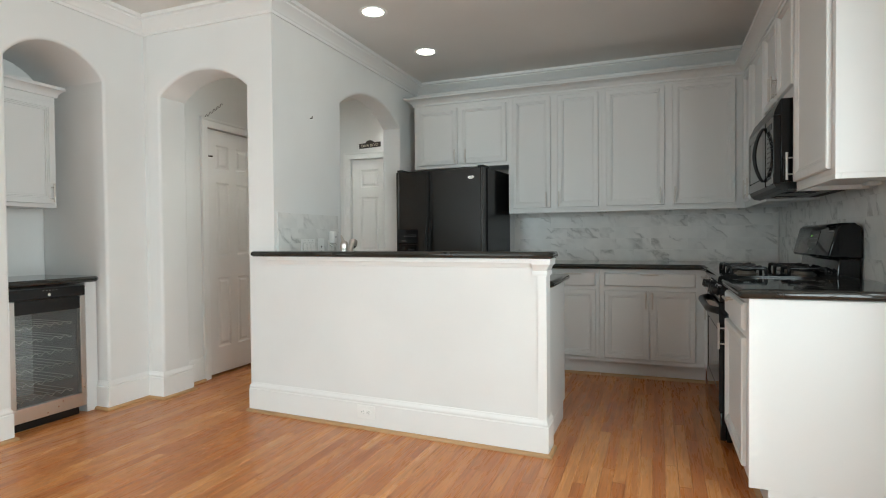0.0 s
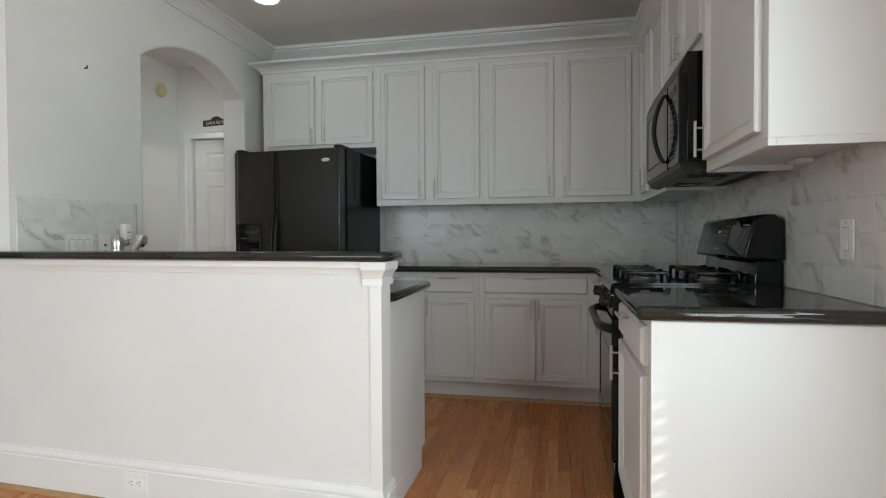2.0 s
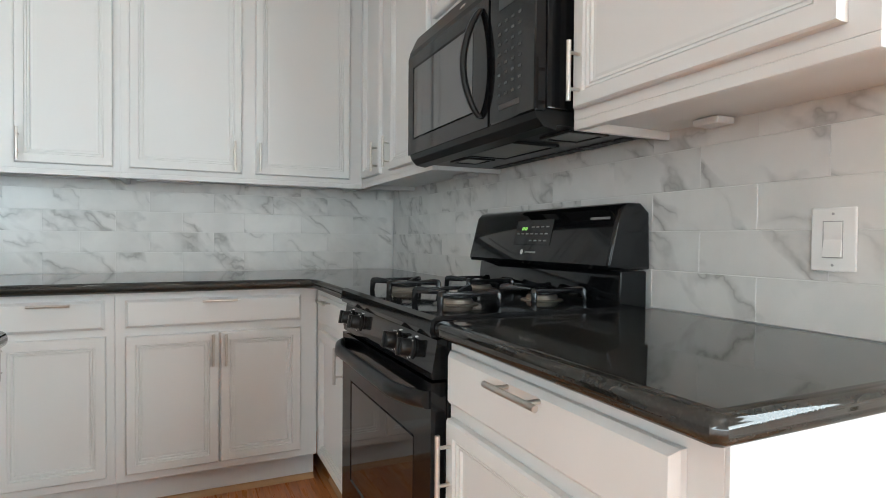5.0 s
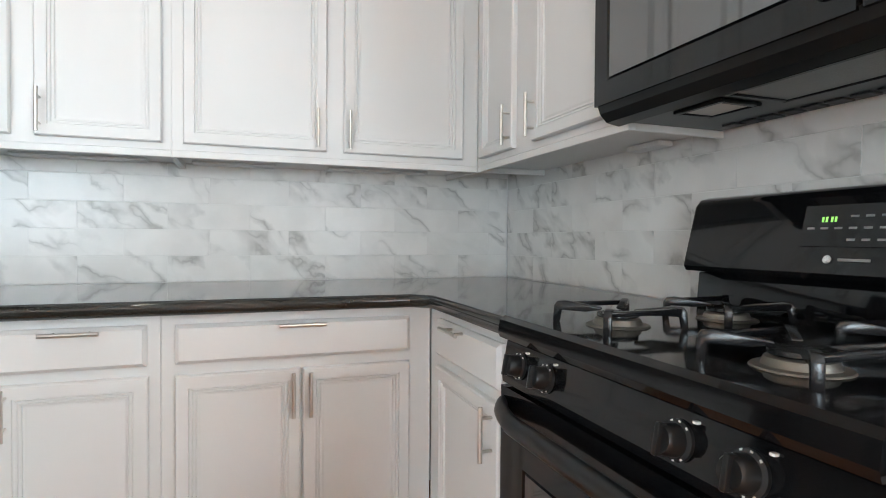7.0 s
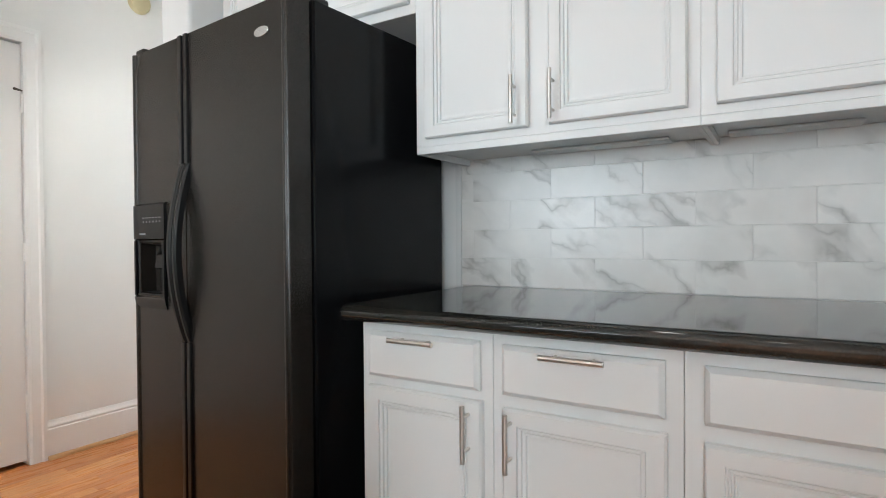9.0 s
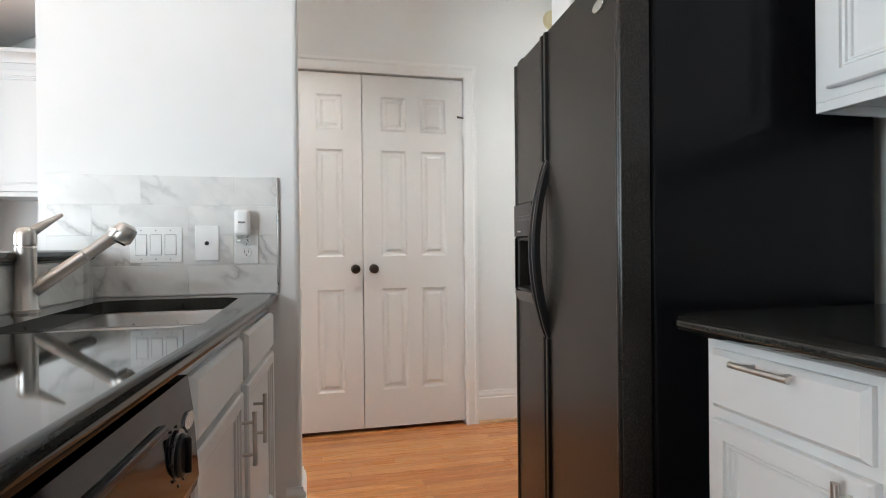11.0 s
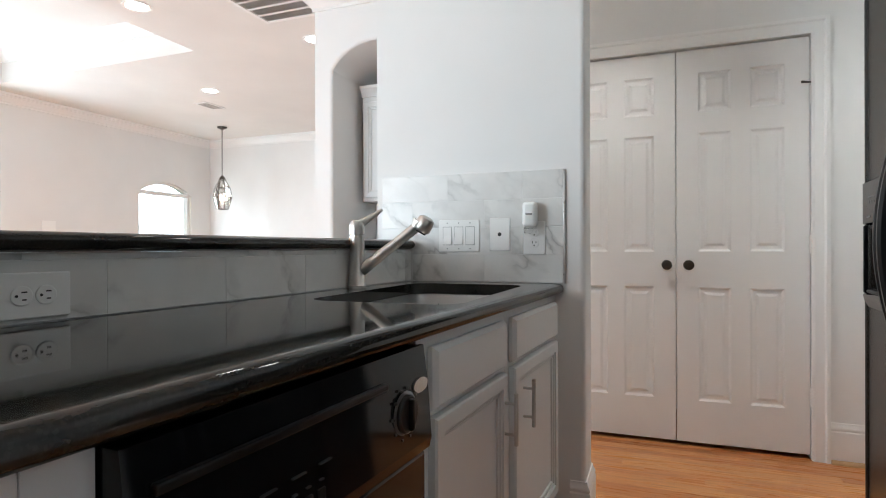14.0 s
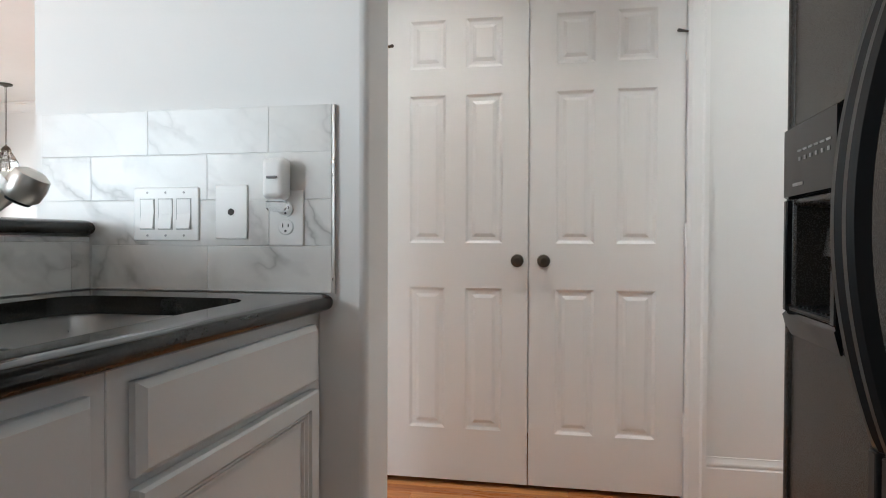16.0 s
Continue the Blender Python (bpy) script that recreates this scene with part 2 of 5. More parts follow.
def prism(bm, pts, a, b, axis="y"):
    """The polygon pts, drawn in the two other axes, extruded from a to b along axis."""
    def at(u, v, w):
        return {"x": (w, u, v), "y": (u, w, v), "z": (u, v, w)}[axis]
    n = len(pts)
    va = [bm.verts.new(at(u, v, a)) for u, v in pts]
    vb = [bm.verts.new(at(u, v, b)) for u, v in pts]
    faces = [bm.faces.new(va), bm.faces.new(vb[::-1])]
    for i in range(n):
        faces.append(bm.faces.new((va[(i + 1) % n], va[i], vb[i], vb[(i + 1) % n])))
    bmesh.ops.recalc_face_normals(bm, faces=faces)
    return faces


def sweep(bm, pts, profile, closed=False):
    """A profile of (out, z) pairs along a level path with mitred corners; out is to the right of the way."""
    pts = [Vector(p) for p in pts]
    n = len(pts)
    rings = []
    for i, p in enumerate(pts):
        before = (p - pts[i - 1]).normalized() if i or closed else None
        after = (pts[(i + 1) % n] - p).normalized() if i < n - 1 or closed else None
        nb = Vector((before.y, -before.x)) if before else None
        na = Vector((after.y, -after.x)) if after else None
        if nb is None:
            m = na
        elif na is None:
            m = nb
        else:
            m = (nb + na).normalized()
            m = m / max(0.2, m.dot(na))
        rings.append([bm.verts.new((p.x + m.x * o, p.y + m.y * o, z)) for o, z in profile])
    k = len(profile)
    for i in range(n if closed else n - 1):
        p, q = rings[i], rings[(i + 1) % n]
        for j in range(k):
            bm.faces.new((p[j], p[(j + 1) % k], q[(j + 1) % k], q[j]))
    if not closed:
        bm.faces.new(rings[0][::-1])
        bm.faces.new(rings[-1])
    bmesh.ops.recalc_face_normals(bm, faces=bm.faces[:])


def nest(bm, x0, z0, x1, z1, steps, fill=True):
    """Rectangles one inside another in the x-z plane: steps of (inset, y)."""
    rings = []
    for inset, y in steps:
        rings.append([bm.verts.new(c) for c in ((x0 + inset, y, z0 + inset), (x1 - inset, y, z0 + inset), (x1 - inset, y, z1 - inset), (x0 + inset, y, z1 - inset))])
    for p, q in zip(rings, rings[1:]):
        for i in range(4):
            bm.faces.new((p[i], p[(i + 1) % 4], q[(i + 1) % 4], q[i]))
    if fill:
        bm.faces.new(rings[-1])
    return rings


def smooth(ob, angle=40):
    me = ob.data
    for p in me.polygons:
        p.use_smooth = True
    me.set_sharp_from_angle(angle=radians(angle))
    for p in me.polygons:
        p.use_smooth = max(abs(c) for c in p.normal) < 0.99995 and p.area < 0.15
    return ob


def part(name, bm, mat, parent=None, label="", soft=True):
    """Links a bmesh as one mesh object under a thing or a part."""
    mesh = bpy.data.meshes.new(name)
    bm.to_mesh(mesh)
    bm.free()
    mesh.materials.append(mat)
    ob = new(name, mesh)
    if parent is not None:
        ob.parent = parent
    if label:
        ob["label"] = label
    if name in ("printed_marks", "dial_marks", "white_marks", "slots", "buttons", "clock_digits", "slats", "vent_slots"):
        ob["kind"] = "stuff"
    if soft:
        smooth(ob)
    return ob


def thing(name, m, label, category, group="", kind=""):
    ob = new(name)
    ob.empty_display_size = 0.1
    ob.matrix_world = m
    return tagged(ob, label, category, group, kind)


def structure(name, bm, mat, label, category):
    return tagged(part(name, bm, mat, None, "", True), label, category, "", "structure")


def arc(c, half, spring, rise, n=18):
    """Points of a flattened arch from the left springing to the right one."""
    r = (half * half + rise * rise) / (2 * rise)
    a = math.asin(min(1, half / r))
    return [(c + r * math.sin(-a + 2 * a * i / n), spring + rise - r + r * math.cos(-a + 2 * a * i / n)) for i in range(n + 1)]


def arched(bm, u0, u1, h, o0, o1, spring, rise, a, b, axis, round_off=0.018):
    pts = [(u0, 0), (o0, 0)] + arc((o0 + o1) / 2, (o1 - o0) / 2, spring, rise) + [(o1, 0), (u1, 0), (u1, h), (u0, h)]
    tmp = bmesh.new()
    prism(tmp, pts, a, b, axis)
    i = {"x": 1, "y": 0}[axis]
    edges = [e for e in tmp.edges if e.calc_face_angle(0) > 1.2 and all(o0 - 0.001 <= v.co[i] <= o1 + 0.001 for v in e.verts)
             and abs((e.verts[0].co - e.verts[1].co)[1 - i]) < 0.001 and max(v.co.z for v in e.verts) > 0.01 and max(v.co.z for v in e.verts) < h - 0.01]
    if round_off:
        bmesh.ops.bevel(tmp, geom=edges, offset=round_off, segments=4, affect="EDGES", profile=0.5)
    join(bm, tmp)

# ---- structure ----
T = 0.15

bm = bmesh.new()
box(bm, WW, NORTH, 0, EAST + T, NORTH + T, CEIL)
structure("wall_north", bm, WALL, "warm white painted kitchen wall behind the cabinets", "wall")

bm = bmesh.new()
EW = (0.15, 2.80, 0.35, 2.30)
box(bm, EAST, SOUTH - T, 0, EAST + T, EW[0], CEIL)
box(bm, EAST, EW[1], 0, EAST + T, NORTH, CEIL)
box(bm, EAST, EW[0], 0, EAST + T, EW[1], EW[2])
box(bm, EAST, EW[0], EW[3], EAST + T, EW[1], CEIL)
structure("wall_east", bm, WALL, "warm white painted wall beside the range", "wall")

bm = bmesh.new()
box(bm, 1.38, 2.99, 2.40, EAST, NORTH, CEIL)
structure("soffit", bm, WALL, "painted soffit above the wall cabinets", "soffit")

bm = bmesh.new()
arched(bm, 3.385, NORTH + T, CEIL, 4.215, 5.30, 2.20, 0.175, WEST, WW, "x")
structure("wall_west", bm, WALL, "white painted wall with a rounded archway to the hall", "wall")

bm = bmesh.new()
arched(bm, NICHE_X, WW, CEIL, -2.68, -1.914, 2.16, 0.145, 3.387, 3.63, "y")
structure("wall_arch", bm, WALL, "thick white wall with a rounded archway to the hall", "wall")

bm = bmesh.new()
arched(bm, 2.34, 3.385, CEIL, 2.47, 3.07, 2.20, 0.16, NICHE_X, -3.45, "x")
box(bm, -3.55, 2.35, 0, -3.45, 3.385, CEIL)
structure("wall_niche", bm, WALL, "white wall with an arched bar niche", "wall")

bm = bmesh.new()
box(bm, HALL_W - T, 3.385, 0, HALL_W, 3.95, CEIL)
box(bm, HALL_W - T, 5.152, 0, HALL_W, HALL_N + T, CEIL)
box(bm, HALL_W - T, 3.95, 2.055, HALL_W, 5.152, CEIL)
box(bm, HALL_W - 0.75, 3.85, 0, HALL_W - 0.70, 5.25, CEIL)
box(bm, HALL_W - 0.70, 3.85, 0, HALL_W - T, 3.90, CEIL)
box(bm, HALL_W - 0.70, 5.20, 0, HALL_W - T, 5.25, CEIL)
structure("wall_hall", bm, WALL, "warm white hall wall with a closet opening", "wall")

bm = bmesh.new()
box(bm, HALL_W, HALL_N, 0, -2.64, HALL_N + T, CEIL)
box(bm, -1.88, HALL_N, 0, WEST, HALL_N + T, CEIL)
box(bm, -2.64, HALL_N, 2.04, -1.88, HALL_N + T, CEIL)
structure("wall_hall_north", bm, WALL, "warm white wall at the end of the hall", "wall")

bm = bmesh.new()
box(bm, FAR_WEST - T, SOUTH - T, 0, FAR_WEST, 2.39 + T, CEIL)
structure("wall_far_west", bm, WALL, "white living room wall beyond the lantern", "wall")

bm = bmesh.new()
box(bm, FAR_WEST, 2.40, 0, -3.55, 2.40 + T, CEIL)
structure("wall_living_north", bm, WALL, "white living room wall beside the bar niche", "wall")

# south wall: one arched window far off, two tall glazed openings near
bm = bmesh.new()
OPEN = [(-3.55, -1.75, 0.10, 2.30)]
box(bm, FAR_WEST, SOUTH - T, 0, -6.168, SOUTH, CEIL)
box(bm, -6.168, SOUTH - T, 0, -5.248, SOUTH, 0.55)
head = arc(-5.708, 0.46, 1.82, 0.16)
for (xa, za), (xb, zb) in zip(head, head[1:]):
    prism(bm, [(xa, za), (xb, zb), (xb, CEIL), (xa, CEIL)], SOUTH - T, SOUTH, "y")
edge = -5.248
for x0, x1, z0, z1 in OPEN:
    box(bm, edge, SOUTH - T, 0, x0, SOUTH, CEIL)
    box(bm, x0, SOUTH - T, 0, x1, SOUTH, z0)
    box(bm, x0, SOUTH - T, z1, x1, SOUTH, CEIL)
    edge = x1
box(bm, edge, SOUTH - T, 0, EAST, SOUTH, CEIL)
structure("wall_south", bm, WALL, "white living room wall with windows", "wall")

# windows
bm = bmesh.new()
w = thing("window_1", pose(-5.708, SOUTH - 0.06, 0), "white arched window bright with daylight", "window", "", "structure")
for x in (-0.44, 0.44):
    box(bm, x - 0.02, -0.025, 0.55, x + 0.02, 0.025, 1.82, 0.003)
box(bm, -0.46, -0.028, 1.795, 0.46, 0.028, 1.845, 0.003)
box(bm, -0.46, -0.025, 0.55, 0.46, 0.025, 0.59, 0.003)
part("window_frame", bm, TRIM, w)
bm = bmesh.new()
inner = arc(0, 0.46, 1.82, 0.16)
for (xa, za), (xb, zb) in zip(inner, inner[1:]):
    prism(bm, [(xa, za), (xb, zb), (xb, zb - 0.025), (xa, za - 0.025)], -0.02, 0.02, "y")
part("arched_frame", bm, TRIM, w)
for i, (x0, x1, z0, z1) in enumerate(OPEN):
    w = thing("window_%d" % (i + 2), pose((x0 + x1) / 2, SOUTH - 0.07, 0), "tall white framed window", "window", "", "structure")
    h = (x1 - x0) / 2
    bm = bmesh.new()
    for x in (-h + 0.03, 0, h - 0.03):
        box(bm, x - 0.03, -0.03, z0, x + 0.03, 0.03, z1, 0.003)
    for z in (z0 + 0.03, z1 - 0.03):
        box(bm, -h + 0.06, -0.03, z - 0.03, -0.03, 0.03, z + 0.03, 0.003)
        box(bm, 0.03, -0.03, z - 0.03, h - 0.06, 0.03, z + 0.03, 0.003)
    part("window_frame", bm, TRIM, w)

w = thing("window_5", pose(EAST + 0.07, (EW[0] + EW[1]) / 2, 0), "wide white framed window beside the breakfast area", "window", "", "structure")
bm = bmesh.new()
hw = (EW[1] - EW[0]) / 2
for y in (-hw + 0.03, 0, hw - 0.03):
    box(bm, -0.03, y - 0.03, EW[2], 0.03, y + 0.03, EW[3], 0.003)
for z in (EW[2] + 0.03, EW[3] - 0.03):
    box(bm, -0.03, -hw + 0.06, z - 0.03, 0.03, -0.03, z + 0.03, 0.003)
    box(bm, -0.03, 0.03, z - 0.03, 0.03, hw - 0.06, z + 0.03, 0.003)
part("window_frame", bm, TRIM, w)
bm = bmesh.new()
bx0, bx1 = 0.045, 0.053
MIDDLE = (EW[0] + EW[1]) / 2
edge = -hw - 0.05
for centre, half in ((2.602 - MIDDLE, 0.012), (2.664 - MIDDLE, 0.010)):
    box(bm, bx0, edge, EW[2] - 0.05, bx1, centre - half, EW[3] + 0.05)
    z = EW[2] - 0.05
    for k in range(11):
        low = 0.69 + k * 0.050
        box(bm, bx0, centre - half, z, bx1, centre + half, low)
        z = low + 0.022
    box(bm, bx0, centre - half, z, bx1, centre + half, EW[3] + 0.05)
    edge = centre + half
box(bm, bx0, edge, EW[2] - 0.05, bx1, hw + 0.05, EW[3] + 0.05)
part("closed_blind", bm, PLASTIC, w, "closed white window blind with cord holes", soft=False)

# Unseen slab, added to keep direct sun out of the south windows.
bm = bmesh.new()
prism(bm, [(SOUTH - T - 1.75, 2.50), (SOUTH - T, 2.72), (SOUTH - T, 2.80), (SOUTH - T - 1.75, 2.58)], FAR_WEST - T, 5.0, "x")
structure("added_sun_shield", bm, TRIM, "unseen white slab added to keep sun off the tall windows", "roof")
bm = bmesh.new()
box(bm, -30, -34, -0.3, 30, SOUTH - T, -0.25)
structure("ground", bm, paint("sunlit_lawn", (0.16, 0.2, 0.09), 0.9, 0.3), "pale sunlit ground outside the windows", "ground")
bm = bmesh.new()
box(bm, -160, -56, -5, 90, -55.9, 40)
structure("backdrop", bm, SKYCARD, "bright sky outside the windows", "sky")

# ceiling with a raised tray over the living room
TX0, TX1, TY0, TY1, TZ = -3.33, 0.9, -1.7, 0.80, 3.02
bm = bmesh.new()
box(bm, FAR_WEST, TY1, CEIL, EAST + T, NORTH + T, CEIL + 0.1)
box(bm, FAR_WEST, SOUTH - T, CEIL, EAST + T, TY0, CEIL + 0.1)
box(bm, FAR_WEST, TY0, CEIL, TX0, TY1, CEIL + 0.1)
box(bm, TX1, TY0, CEIL, EAST + T, TY1, CEIL + 0.1)
box(bm, HALL_W - T, NORTH + T, CEIL, WEST, HALL_N + T, CEIL + 0.1)
box(bm, TX0 - 0.1, TY0 - 0.1, TZ, TX1 + 0.1, TY1 + 0.1, TZ + 0.1)
for x0, y0, x1, y1 in ((TX0 - 0.1, TY0 - 0.1, TX0, TY1 + 0.1), (TX1, TY0 - 0.1, TX1 + 0.1, TY1 + 0.1), (TX0, TY0 - 0.1, TX1, TY0), (TX0, TY1, TX1, TY1 + 0.1)):
    box(bm, x0, y0, CEIL + 0.1, x1, y1, TZ)
structure("ceiling", bm, CEILING, "off-white painted ceiling with a raised tray", "ceiling")

bm = bmesh.new()
box(bm, FAR_WEST - T, SOUTH - T, -0.10, EAST + T, HALL_N + T, -0.014)
structure("floor", bm, SHOE, "oak strip floor on a wooden base", "floor")
FLOOR = bpy.data.objects["floor"]

# mouldings
CROWN = [(o, CEIL + z) for o, z in ((-0.004, -0.112), (0.012, -0.112), (0.014, -0.094), (0.022, -0.088), (0.026, -0.078), (0.040, -0.066), (0.062, -0.044),
                                    (0.074, -0.036), (0.076, -0.026), (0.096, -0.022), (0.100, -0.004), (0.100, 0.004), (-0.004, 0.004))]
bm = bmesh.new()
sweep(bm, [(NICHE_X, 2.34), (NICHE_X, 3.385), (WEST, 3.385), (WEST, NORTH), (1.38, NORTH), (1.38, 2.99), (EAST, 2.99), (EAST, SOUTH),
           (FAR_WEST, SOUTH), (FAR_WEST, 2.40), (-3.5, 2.40), (-3.5, 2.34)], CROWN, True)
structure("crown_moulding", bm, TRIM, "white stepped crown moulding at the ceiling", "moulding")
bm = bmesh.new()
sweep(bm, [(TX0, TY0), (TX0, TY1), (TX1, TY1), (TX1, TY0)], [(o, z + TZ - CEIL) for o, z in CROWN], True)
structure("tray_moulding", bm, TRIM, "white crown moulding inside the raised ceiling", "moulding")

BASE = [(0, 0.0), (0.016, 0.0), (0.016, 0.150), (0.012, 0.156), (0.015, 0.162), (0.013, 0.172), (0.006, 0.180), (0.005, 0.192), (0, 0.192)]
QUARTER = [(0.016, 0.0), (0.034, 0.0), (0.033, 0.008), (0.028, 0.015), (0.022, 0.018), (0.016, 0.019)]
RUNS = [
    [(-3.40, 3.07), (NICHE_X, 3.07), (NICHE_X, 3.385), (-2.68, 3.385), (-2.68, 3.63), (HALL_W, 3.63), (HALL_W, 3.875)],
    [(-3.55, 2.40), (-3.5, 2.34), (NICHE_X, 2.34), (NICHE_X, 2.45), (-3.40, 2.45)],
    [(WW, 4.215), (WW, bar_s(WW)), (0.085, bar_s(0.085)), (0.085, 3.395)],
    [(HALL_W, 5.227), (HALL_W, HALL_N), (-2.75, HALL_N)],
    [(WEST, 4.16), (WEST, 4.215), (WW, 4.215)],
    [(WW, NORTH + T), (WW, 5.30), (WEST, 5.30), (WEST, NORTH), (-1.60, NORTH)],
    [(EAST, 2.965), (EAST, SOUTH), (1.27, SOUTH)],
    [(-2.77, SOUTH), (FAR_WEST, SOUTH), (FAR_WEST, 2.40), (-3.56, 2.40)],
]
for run in RUNS:
    bm = bmesh.new()
    sweep(bm, run, BASE)
    tagged(part("baseboard", bm, TRIM), "tall white baseboard with a moulded top", "baseboard", "baseboards", "structure")
    bm = bmesh.new()
    sweep(bm, run, QUARTER)
    tagged(part("trim", bm, SHOE), "oak quarter-round strip along the baseboard", "trim", "floor trims", "structure")

# half wall of the raised bar
bm = bmesh.new()
prism(bm, [(WW, bar_s(WW)), (0.085, bar_s(0.085)), (0.085, bar_n(0.085)), (WEST, bar_n(WEST)), (WEST, 3.388), (WW, 3.388)], 0, 1.024, "z")
structure("half_wall", bm, WALL, "white half wall under the raised bar", "wall")
bm = bmesh.new()
LEDGE = [(0, 0.935), (0.012, 0.937), (0.013, 0.955), (0.008, 0.962), (0.013, 0.972), (0.020, 0.985), (0.030, 0.995), (0.032, 1.024), (0, 1.024)]
sweep(bm, [(0.02, bar_s(0.02)), (0.085, bar_s(0.085)), (0.085, 3.384)], LEDGE)
structure("cap_moulding", bm, TRIM, "white moulded capital at the end of the half wall", "moulding")
bm = bmesh.new()
sweep(bm, [(-1.74, bar_s(-1.74)), (0.02, bar_s(0.02))], [(0, 0.975), (0.006, 0.977), (0.010, 0.995), (0.018, 1.003), (0.018, 1.024), (0, 1.024)])
structure("bar_trim", bm, TRIM, "slim white moulding under the bar top", "moulding")
bm = bmesh.new()
sweep(bm, [(0.045, bar_s(0.045)), (0.085, bar_s(0.085)), (0.085, 3.36)], [(0, 0.19), (0.006, 0.19), (0.006, 0.94), (0, 0.94)])
structure("corner_board", bm, TRIM, "white corner board on the half wall", "trim")


# ---- cabinets ----
def front(bm, w, h, kind):
    if kind == "door":
        steps = [(0, 0), (0, -0.015), (0.004, -0.020), (0.034, -0.020), (0.0352, -0.0135), (0.0382, -0.0135), (0.0394, -0.0158), (0.0435, -0.0150), (0.0447, -0.0092), (0.0477, -0.0092), (0.0489, -0.0116), (0.0530, -0.0110), (0.0542, -0.0050), (0.0575, -0.0045), (0.0640, -0.0055)]
    else:
        steps = [(0, 0), (0, -0.010), (0.002, -0.012), (0.010, -0.020)]
    nest(bm, 0, 0, w, h, steps)
    bm.faces.new([v for v in bm.verts[:4]][::-1])
    bmesh.ops.recalc_face_normals(bm, faces=bm.faces[:])


def pull(parent, x, z0, z1, across=False):
    """A brushed bar pull on two posts, upright or level."""
    bm = bmesh.new()
    length = z1 - z0
    rod(bm, (0, -0.030, 0), (0, -0.030, length), 0.0058, seg=14)
    for z in (length * 0.2, length * 0.8):
        rod(bm, (0, 0.0, z), (0, -0.030, z), 0.0042, seg=10)
    if across:
        bm.transform(Matrix.Rotation(radians(90), 4, "Y"))
    ob = part("handle", bm, NICKEL, parent, "brushed nickel bar pull")
    ob.location = (x, -0.020, z0)
    return ob


def cabinet(m, w, d, z0, z1, fronts, label, group, toe=0.0, foot=0.0, lip=0.0, hollow=False):
    """fronts: (kind, x0, x1, z0, z1, pull) with pull None, ('v', x, z0, z1) or ('h', x0, x1, z)."""
    c = thing("cabinet", m, label, "cabinet", group)
    bm = bmesh.new()
    if hollow:
        box(bm, 0, 0, z0, w, 0.02, z1, 0.0015, 1)
        box(bm, 0, 0.02, z0, w, d, 0.62)
    else:
        box(bm, 0, 0, z0, w, d, z1, 0.0015, 1)
    if lip:
        box(bm, 0, 0, z0 - lip, w, 0.02, z0, 0.0015, 1)
        box(bm, 0, 0.02, z0 - lip, 0.012, d, z0, 0.0015, 1)
        box(bm, w - 0.012, 0.02, z0 - lip, w, d, z0, 0.0015, 1)
    part("body", bm, CABINET, c, soft=False)
    if toe:
        bm = bmesh.new()
        prism(bm, [(0.050, 0.0), (0.069, 0.0), (0.069, 0.022), (0.062, 0.021), (0.054, 0.015)], 0.002, w - 0.002, "x")
        part("shoe_strip", bm, SHOE, c, "oak strip along the toe kick")
        bm = bmesh.new()
        box(bm, 0, 0.070, foot, w, d, z0, 0.001, 1)
        part("toe_kick", bm, CABINET, c, soft=False)
    for kind, x0, x1, a, b, grip in fronts:
        bm = bmesh.new()
        front(bm, x1 - x0, b - a, kind)
        f = part(kind, bm, CABINET, c, soft=False)
        f.location = (x0, -0.001, a)
        if grip and grip[0] == "v":
            pull(f, grip[1] - x0, grip[2] - a, grip[3] - a)
        elif grip:
            pull(f, grip[1] - x0, 0, grip[2] - grip[1], True).location = (grip[1] - x0, -0.020, grip[3] - a)
    return c


def facing(direction, x, y, z=0):
    return pose(x, y, z, 0, 0, {"S": 0, "W": -90, "N": 180, "E": 90}[direction])


UB, UT, DB, DT = 1.375, 2.405, 1.398, 2.380
NU = "north wall cabinets"
# over the fridge
m = facing("S", -1.575, 5.37)
cabinet(m, 0.935, 0.34, 1.80, UT, [("door", 0.038, 0.442, 1.832, 2.362, ("v", 0.424, 1.835, 1.965)), ("door", 0.466, 0.915, 1.832, 2.368, ("v", 0.532, 1.835, 1.965))],
        "pale grey two-door wall cabinet above the black fridge", NU)
m = facing("S", -0.64, 5.37)
cabinet(m, 0.82, 0.34, UB, UT, [("door", 0.042, 0.382, DB, DT, ("v", 0.347, 1.405, 1.537)), ("door", 0.443, 0.792, DB, DT, ("v", 0.459, 1.405, 1.537))],
        "pale grey wall cabinet with two narrow panelled doors", NU, lip=0.022)
m = facing("S", 0.18, 5.37)
cabinet(m, 1.09, 0.34, UB, UT, [("door", 0.035, 0.500, DB, DT, ("v", 0.467, 1.408, 1.543)), ("door", 0.562, 1.022, DB, DT, ("v", 0.579, 1.408, 1.543))],
        "pale grey wall cabinet with two wide panelled doors", NU, lip=0.022)
EU = "east wall cabinets"
m = facing("W", 1.27, 5.369)
cabinet(m, 0.915, 0.30, UB, UT, [("door", 0.055, 0.335, DB, DT, ("v", 0.318, 1.408, 1.543)), ("door", 0.47, 0.895, DB, DT, ("v", 0.488, 1.408, 1.543))],
        "pale grey corner wall cabinet beside the microwave", EU, lip=0.022)
m = facing("W", 1.27, 4.453)
cabinet(m, 0.825, 0.30, 1.83, UT, [("door", 0.03, 0.400, 1.895, DT, ("v", 0.380, 1.90, 2.03)), ("door", 0.425, 0.795, 1.895, DT, ("v", 0.445, 1.90, 2.03))],
        "pale grey short wall cabinet above the microwave", EU)
m = facing("W", 1.27, 3.627)
